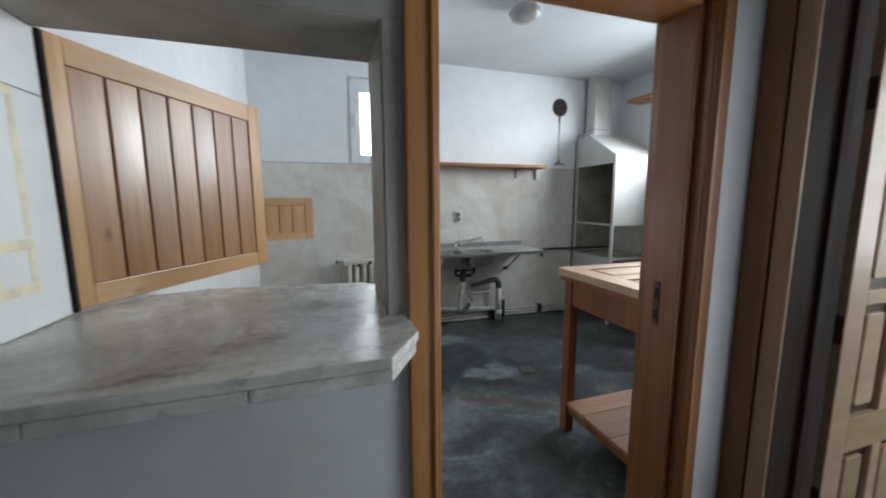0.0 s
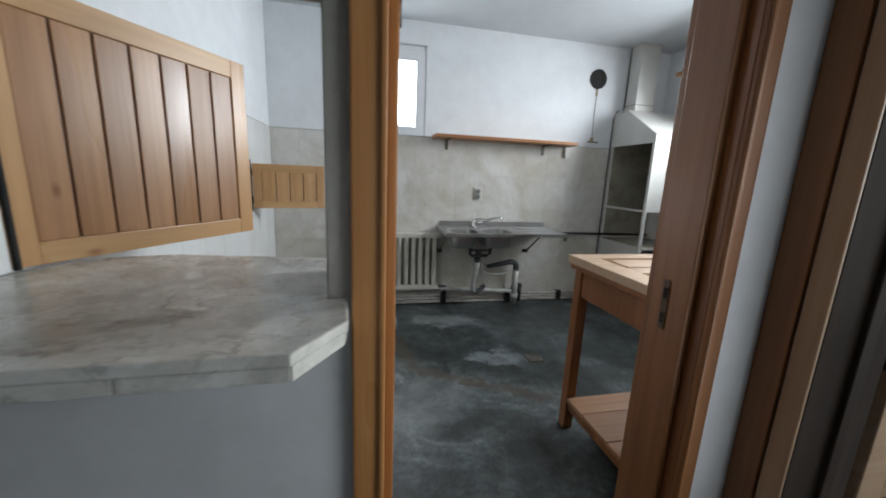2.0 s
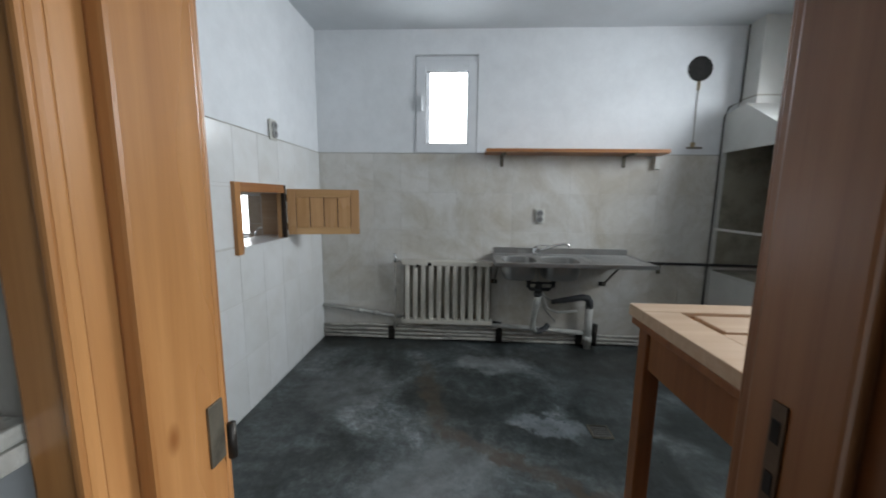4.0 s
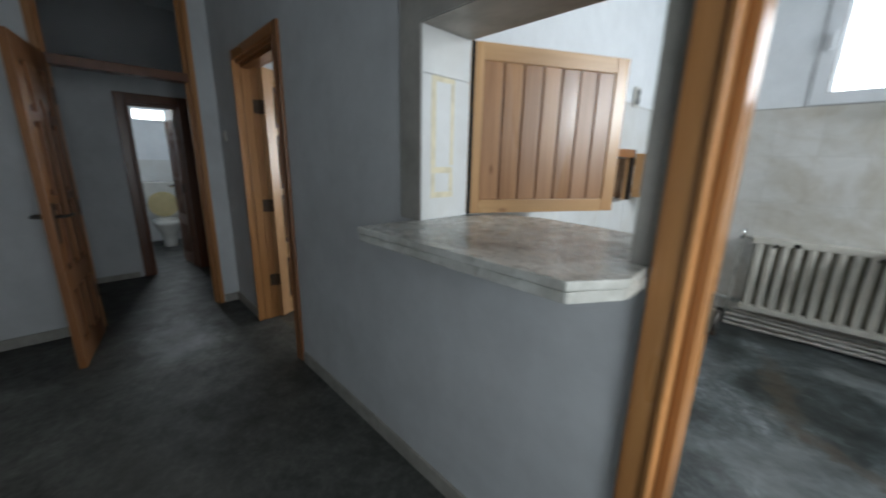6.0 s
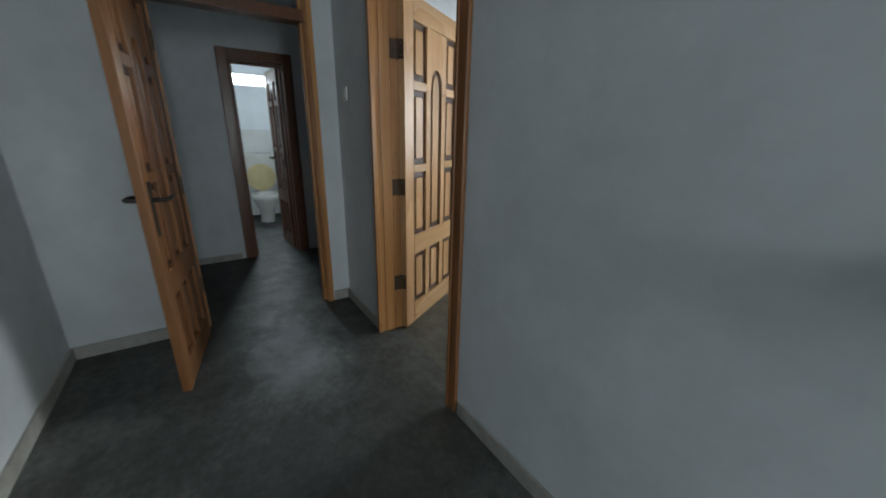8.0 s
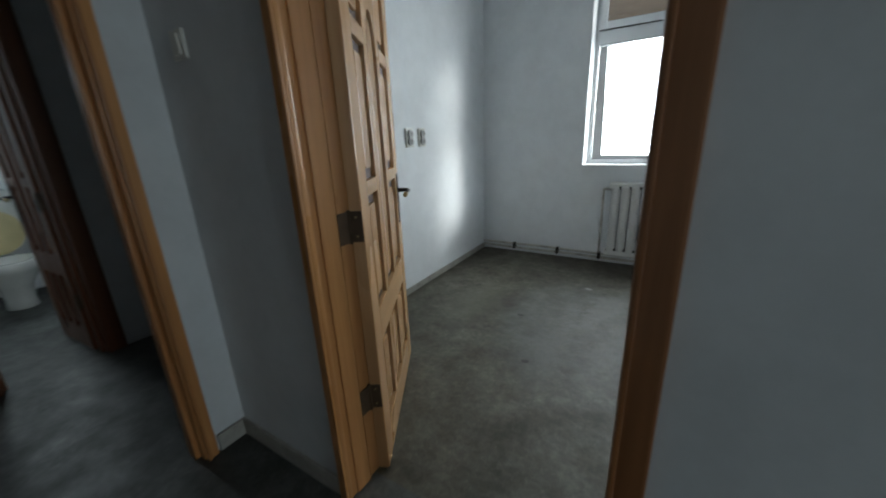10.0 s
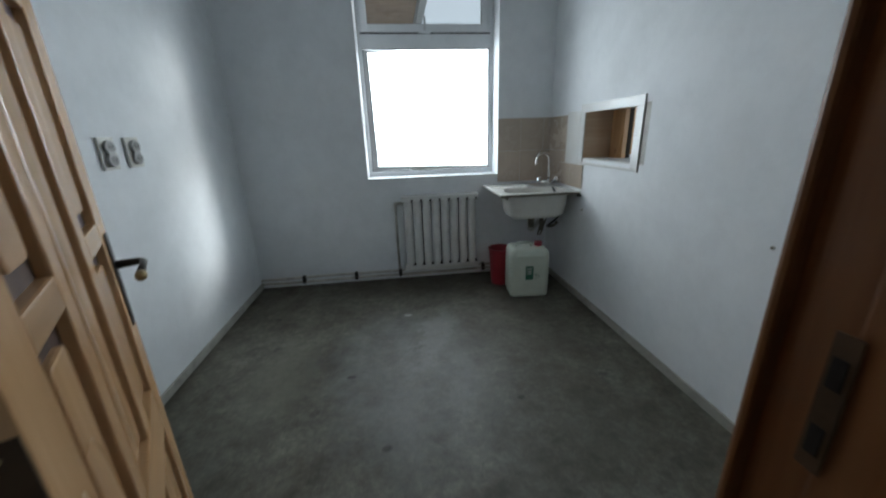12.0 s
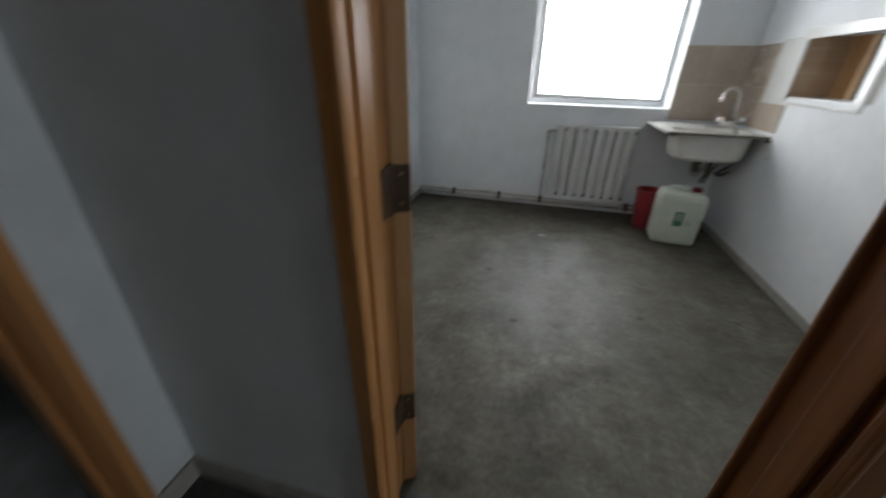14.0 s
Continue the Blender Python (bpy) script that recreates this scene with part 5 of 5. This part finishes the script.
part("bulb", tube(bmesh.new(), [(0, 0, -0.03), (0, 0, -0.05), (0, 0, -0.08), (0, 0, -0.1)], 0.03, n=12, radii=[0.014, 0.025, 0.03, 0.012]), M_PLATE, lamp, smooth=True)

# ---- washroom ----
rb = radiator("washroom_radiator", pose(-1.6, 2.85, 0.1), 8, 0.63, 0.66, M_ENAMELW, "white panelled radiator under the large window", broad=1.46, web=M_TRIMG)
for k in (2, 4, 6):
    # Dark strips stand in for the shaded gaps between sections.
    part("section_gap", boxed(k * 0.07875 - 0.0025, k * 0.07875 + 0.0025, 0.0, 0.012, 0.05, 0.6), M_IRON, rb, "thin dark strip for the shaded gap between sections")
part("valve", tube(bmesh.new(), [(-0.065, 0.03, 0.6), (0.0, 0.03, 0.6)], 0.012), M_PIPE, rb, smooth=True)
for k in range(8):
    for z in (0.035, 0.6):
        # Dark wedges stand in for the shaded notches at the column ends.
        part("clip", prism(bmesh.new(), [(k * 0.0787 + 0.061, z + (0.03 if z > 0.3 else 0.012)), (k * 0.0787 + 0.086, z + (0.03 if z > 0.3 else 0.012)), (k * 0.0787 + 0.0735, z + (0.0 if z > 0.3 else 0.042))], -0.0135, -0.003, axis=1), M_IRON, rb, "dark wedge for the shaded notch between columns")
wp = thing("washroom_heating_pipes", pose(-1.6, 2.9, 0), "two thin painted heating pipes along the foot of the wall", "pipes")
for z, y in ((0.085, 0.012), (0.05, 0.0)):
    part("pipe", tube(bmesh.new(), [(-1.26 + i * 0.32, y, z + 0.004 * math.sin(i * 1.9 + z * 50)) for i in range(9)], 0.0105), M_PIPE, wp, smooth=True)
part("riser", tube(bmesh.new(), [(-0.065, 0.0, 0.08), (-0.065, 0.0, 0.7)], 0.0095), M_PIPE, wp, smooth=True)
for x in (-0.9, -0.45, -0.06, 0.7):
    part("pipe_clip", boxed(x - 0.014, x + 0.014, -0.014, 0.03, 0.035, 0.1, bev=0.004), M_IRON, wp, "dark pipe clip")

ws = thing("washroom_sink", pose(-0.9, 2.35, 0.81), "chipped white enamel sink with a ribbed drainer, fixed in the corner", "sink")
bm = bmesh.new()
bowl_cell(bm, 0.05, 0.58, 0.02, 0.33, 0.315, 0.175, 0.235, 0.135, 0, 0.19, power=4.5, t=0.01)
bmesh.ops.recalc_face_normals(bm, faces=bm.faces)
part("bowl", bm, M_CERAM, ws, "deep white bowl")
part("drainer", boxed(0.0, 0.5945, 0.331, 0.575, -0.012, 0.002, bev=0.003), M_CERAM, ws, "ribbed white drainer")
part("left_rim", boxed(0.0, 0.0495, 0.0, 0.3305, -0.014, 0.002, bev=0.003), M_CERAM, ws)
part("right_rim", boxed(0.5805, 0.5945, 0.0, 0.3305, -0.014, 0.002, bev=0.003), M_CERAM, ws)
part("front_rim", boxed(0.05, 0.58, 0.0, 0.0195, -0.016, 0.002, bev=0.003), M_CERAM, ws)
for k in range(9):
    part("drain_rib", boxed(0.04 + k * 0.04, 0.052 + k * 0.04, 0.35, 0.55, 0.002, 0.007, bev=0.002), M_CERAM, ws)
part("rim_trim", boxed(-0.001, 0.599, -0.004, 0.0, -0.02, -0.004, bev=0.001), M_HINGE, ws, "worn dark edge trim")
part("tap_body", tube(bmesh.new(), [(0.5, 0.35, 0.0), (0.5, 0.35, 0.05)], 0.018, n=12), M_CHROME, ws, "chrome tap body", smooth=True)
part("tap_bridge", tube(bmesh.new(), [(0.43, 0.34, 0.035), (0.57, 0.36, 0.035)], 0.014, n=10), M_CHROME, ws, smooth=True)
for x in (0.425, 0.572):
    part("tap_knob", tube(bmesh.new(), [(x, 0.35, 0.03), (x, 0.35, 0.05), (x, 0.35, 0.075)], 0.02, n=8, radii=[0.014, 0.026, 0.022]), M_CHROME, ws, "fluted tap knob")
part("tap_spout", tube(bmesh.new(), [(0.5, 0.35, 0.05), (0.5, 0.35, 0.2)] + [(0.5 - 0.07 + 0.07 * math.cos(a), 0.35 - 0.03 * (1 - math.cos(a)), 0.2 + 0.07 * math.sin(a)) for a in (0.5, 1.0, 1.6, 2.2, 2.8)] + [(0.365, 0.29, 0.2), (0.362, 0.285, 0.18)], 0.012), M_CHROME, ws, "swan-neck chrome spout", smooth=True)
part("waste_pipe", tube(bmesh.new(), [(0.31, 0.2, -0.2), (0.31, 0.22, -0.32), (0.36, 0.3, -0.35), (0.42, 0.34, -0.3), (0.47, 0.4, -0.3), (0.5, 0.5, -0.3)], 0.02), M_PVC, ws, "grey waste pipe", smooth=True)
part("supply_hose", tube(bmesh.new(), [(0.5, 0.26, 0.0), (0.55, 0.2, -0.1), (0.57, 0.18, -0.18), (0.52, 0.22, -0.26), (0.47, 0.26, -0.32)], 0.009), M_BLACK, ws, "dark braided supply hose", smooth=True)
part("waste_trap", tube(bmesh.new(), [(0.31, 0.2, -0.19), (0.31, 0.2, -0.215), (0.31, 0.2, -0.25), (0.31, 0.2, -0.3)], 0.03, n=12, radii=[0.03, 0.034, 0.026, 0.024]), M_HINGE, ws, "dull metal waste coupling", smooth=True)
for dx in (0.0, 0.055):
    part("supply_pipe", tube(bmesh.new(), [(0.47 + dx, 0.33, 0.0), (0.47 + dx, 0.33, -0.1), (0.46 + dx * 0.8, 0.34, -0.25), (0.44 + dx * 0.4, 0.37, -0.42)], 0.007), M_HINGE, ws, "dull supply pipe", smooth=True)
part("stop_valve", tube(bmesh.new(), [(0.5, 0.3, -0.33), (0.54, 0.3, -0.33), (0.58, 0.3, -0.3)], 0.014), M_HINGE, ws, "dull angle valve", smooth=True)
part("stop_valve", tube(bmesh.new(), [(0.44, 0.3, -0.36), (0.44, 0.3, -0.24)], 0.02), M_HINGE, ws, smooth=True)
part("wall_bracket", boxed(0.05, 0.06, 0.02, 0.58, -0.04, -0.016, bev=0.002), M_HINGE, ws)
part("wall_bracket", boxed(0.575, 0.597, -0.03, 0.0, -0.035, -0.02, bev=0.002), M_IRON, ws, "bracket end")

can = thing("jerrycan", pose(-0.655, 2.44, 0.0, 0, 0, -6), "half-full milky white plastic jerrycan with a green label, under the sink", "jerrycan")
prof = [(-0.15, -0.1), (-0.13, -0.12), (0.13, -0.12), (0.15, -0.1), (0.15, 0.1), (0.13, 0.12), (-0.13, 0.12), (-0.15, 0.1)]
bm = bmesh.new()
levels = [(0.0, 0.9), (0.02, 1.0), (0.2, 1.0), (0.34, 1.0), (0.375, 0.93), (0.39, 0.8)]
rows = [[bm.verts.new((x * s, y * s, z)) for x, y in prof] for z, s in levels]
for a, b in zip(rows, rows[1:]):
    for i in range(8):
        bm.faces.new((a[i], a[(i + 1) % 8], b[(i + 1) % 8], b[i]))
bm.faces.new(rows[0][::-1])
bm.faces.new(rows[-1])
body = part("body", bm, M_CAN, can)
bev = body.modifiers.new("soft", "BEVEL")
bev.width, bev.segments = 0.012, 3
part("handle", tube(bmesh.new(), [(-0.09, 0, 0.385), (-0.08, 0, 0.415), (0.02, 0, 0.418), (0.035, 0, 0.385)], 0.011), M_CAN, can, "moulded handle", smooth=True)
part("cap", tube(bmesh.new(), [(0.085, 0, 0.388), (0.085, 0, 0.42)], 0.03, n=14), M_RED, can, "dark red screw cap")
part("label", boxed(-0.035, 0.025, -0.1235, -0.1215, 0.15, 0.26), M_GREENL, can, "green printed label")
for k, (a, b) in enumerate(((0.03, 0.055), (0.05, 0.075))):
    part("label_mark", tube(bmesh.new(), [(a, -0.1225, 0.2), (b, -0.1225, 0.17), (b - 0.01, -0.1225, 0.155)], 0.002, n=6), M_GREENL, can, "thin green drawn mark")
for k in range(3):
    part("label_bar", boxed(-0.025, 0.012, -0.1245, -0.1234, 0.235 - k * 0.02, 0.243 - k * 0.02), M_CERAM, can, "pale printed bar")
bucket = thing("bucket", pose(-0.8, 2.67, 0.0), "small red plastic bucket behind the jerrycan", "bucket")
bm = bmesh.new()
n = 24
loops = [(0.08, 0.0), (0.1, 0.3), (0.106, 0.3), (0.106, 0.315), (0.094, 0.315), (0.075, 0.012)]
rows = [[bm.verts.new((r * math.cos(2 * math.pi * i / n), r * math.sin(2 * math.pi * i / n), z)) for i in range(n)] for r, z in loops]
for a, b in zip(rows, rows[1:]):
    for i in range(n):
        bm.faces.new((a[i], a[(i + 1) % n], b[(i + 1) % n], b[i]))
bm.faces.new(rows[0][::-1])
bm.faces.new(rows[-1])
part("shell", bm, M_RED, bucket)

# ---- toilet ----
wc = thing("toilet", pose(-5.62, -0.13, 0, 0, 0, 90), "white ceramic toilet with its yellowed lid raised", "toilet")
bm = bmesh.new()
n = 24
rows = []
for z, rx, ry, oy in ((0, 0.1, 0.14, 0.05), (0.06, 0.09, 0.12, 0.05), (0.18, 0.1, 0.13, 0.03), (0.32, 0.17, 0.22, 0.0), (0.4, 0.185, 0.24, 0.0), (0.4, 0.13, 0.18, 0.0), (0.3, 0.1, 0.13, 0.0), (0.24, 0.03, 0.04, 0.02)):
    rows.append([bm.verts.new((rx * math.cos(2 * math.pi * i / n), oy + ry * math.sin(2 * math.pi * i / n), z)) for i in range(n)])
for a, b in zip(rows, rows[1:]):
    for i in range(n):
        bm.faces.new((a[i], a[(i + 1) % n], b[(i + 1) % n], b[i]))
bm.faces.new(rows[0][::-1])
bm.faces.new(rows[-1])
part("bowl", bm, M_CERAM, wc, smooth=True)
part("seat", prism(bmesh.new(), [(0.19 * math.cos(a * math.pi / 12), 0.6 + 0.19 * math.sin(a * math.pi / 12)) for a in range(24)], 0.2, 0.222, axis=1, bev=0.004), M_SEAT, wc, "yellowed raised lid")
part("cistern", boxed(-0.2, 0.2, 0.26, 0.42, 0.55, 0.93, bev=0.02), M_CERAM, wc, "white cistern")
part("button", tube(bmesh.new(), [(0, 0.34, 0.93), (0, 0.34, 0.945)], 0.02), M_CHROME, wc)
lining = tagged(new("trim_toilet_tiling"), kind="structure", label="white tiles on the lower toilet wall", category="tiles")
for i in range(6):
    for k in range(5):
        part("tile", boxed(-6.12, -6.112, -0.89 + i * 0.25, -0.643 + i * 0.25, 0.003 + k * 0.25, 0.25 + k * 0.25, bev=0.001), M_TILEW, lining)

# ---- wall tiles, one by one ----


def cut(rect, holes):
    out = [rect]
    for h in holes:
        nxt = []
        for a0, a1, b0, b1 in out:
            if h[1] <= a0 or h[0] >= a1 or h[3] <= b0 or h[2] >= b1:
                nxt.append((a0, a1, b0, b1))
                continue
            if h[2] > b0:
                nxt.append((a0, a1, b0, h[2]))
            if h[3] < b1:
                nxt.append((a0, a1, h[3], b1))
            m0, m1 = max(b0, h[2]), min(b1, h[3])
            if h[0] > a0:
                nxt.append((a0, h[0], m0, m1))
            if h[1] < a1:
                nxt.append((h[1], a1, m0, m1))
        out = [r for r in nxt if r[1] - r[0] > 0.012 and r[3] - r[2] > 0.012]
    return out


rng = random.Random(4)


def tiling(name, label, axis, face, back, u0, u1, z0, z1, tw, th, u_start, holes, material, gap=0.0024):
    """Tiles on a wall: axis 0 or 1 is the wall's normal, face the front, back the wall's surface."""
    root = tagged(new(name), kind="structure", label=label, category="tiles")
    g0, g1 = sorted((face + (0.0012 if back > face else -0.0012), back))
    for a0, a1, b0, b1 in cut((u0, u1, z0, z1), holes):
        part("grout", boxed(g0, g1, a0, a1, b0, b1) if axis == 0 else boxed(a0, a1, g0, g1, b0, b1), M_GROUT, root, "pale grout")
    shared = {}
    rows = []
    z = z1
    while z > z0 + 0.01:
        rows.append((max(z0, z - th), z))
        z -= th
    first = u_start - math.ceil((u_start - u0) / tw) * tw
    u = first
    while u < u1 - 0.01:
        for r0, r1 in rows:
            for a0, a1, b0, b1 in cut((max(u, u0), min(u + tw, u1), r0, r1), holes):
                w, h = a1 - a0 - gap, b1 - b0 - gap
                key = (round(w, 3), round(h, 3))
                if key not in shared:
                    t = abs(back - face)
                    lo, hi = (0, t) if back > face else (-t, 0)
                    bm = boxed(-w / 2, w / 2, lo, hi, -h / 2, h / 2, bev=0.0016) if axis == 1 else boxed(lo, hi, -w / 2, w / 2, -h / 2, h / 2, bev=0.0016)
                    me = bpy.data.meshes.new("tile")
                    bm.to_mesh(me)
                    bm.free()
                    me.materials.append(material)
                    shared[key] = me
                ob = new("tile", shared[key])
                ob.parent = root
                f = face + rng.uniform(-0.0005, 0.0005)
                ob.location = (f, (a0 + a1) / 2, (b0 + b1) / 2) if axis == 0 else ((a0 + a1) / 2, f, (b0 + b1) / 2)
        u += tw
    return root


tiling("wall_tiling_facade", "greasy beige marbled tiles on the kitchen wall behind the sink", 1, 2.935, 2.9405, -0.064, 4.083, 0.0, 1.745, 0.2535, 0.345, 0.942, [], M_TILE)
tiling("wall_tiling_partition", "pale marbled tiles on the partition wall", 0, -0.065, -0.0705, 0.25, 2.934, 0.0, 1.745, 0.2535, 0.345, 0.41, [(1.655, 2.222, 1.045, 1.42)], M_TILEW)
tiling("wall_tiling_right", "greasy beige marbled tiles on the side wall by the hood", 0, 4.084, 4.0895, 0.25, 2.934, 0.0, 1.745, 0.2535, 0.345, 0.3, [(0.95, 2.15, 1.7, 2.45)], M_TILE)
tiling("wall_tiling_washroom_facade", "tan glazed tiles beside the washroom window", 1, 2.931, 2.9365, -0.765, -0.3, 0.83, 1.353, 0.2, 0.262, -0.765, [], M_TILEB)
tiling("wall_tiling_washroom_partition", "tan glazed tiles above the washroom sink", 0, -0.306, -0.3005, 2.33, 2.93, 0.83, 1.353, 0.2, 0.262, 2.33, [(1.73, 2.62, 1.0, 1.41)], M_TILEB)
tiling("wall_tiling_washroom_splash", "white tiles between the sink and the pass-through", 0, -0.3065, -0.3005, 2.415, 2.62, 1.0, 1.37, 0.205, 0.37, 2.415, [], M_TILEW)
tiling("trim_pass_through", "white tile band around the pass-through", 0, -0.308, -0.3005, 1.735, 2.413, 1.005, 1.41, 0.34, 0.21, 1.735, [(1.80, 2.355, 1.02, 1.355)], M_TILEW)

# Dark line paints in the shadow of the tiles' top edge.
edge = tagged(new("trim_tiling_top"), kind="structure", label="thin dark joint along the top of the kitchen tiling, edge shadow in its colour", category="trim")
part("edge_line", boxed(-0.064, 4.08, 2.9352, 2.9405, 1.7452, 1.7505), M_TOPLINE, edge)
part("edge_line", boxed(-0.0705, -0.0652, 0.25, 2.9348, 1.7452, 1.7505), M_TOPLINE, edge)
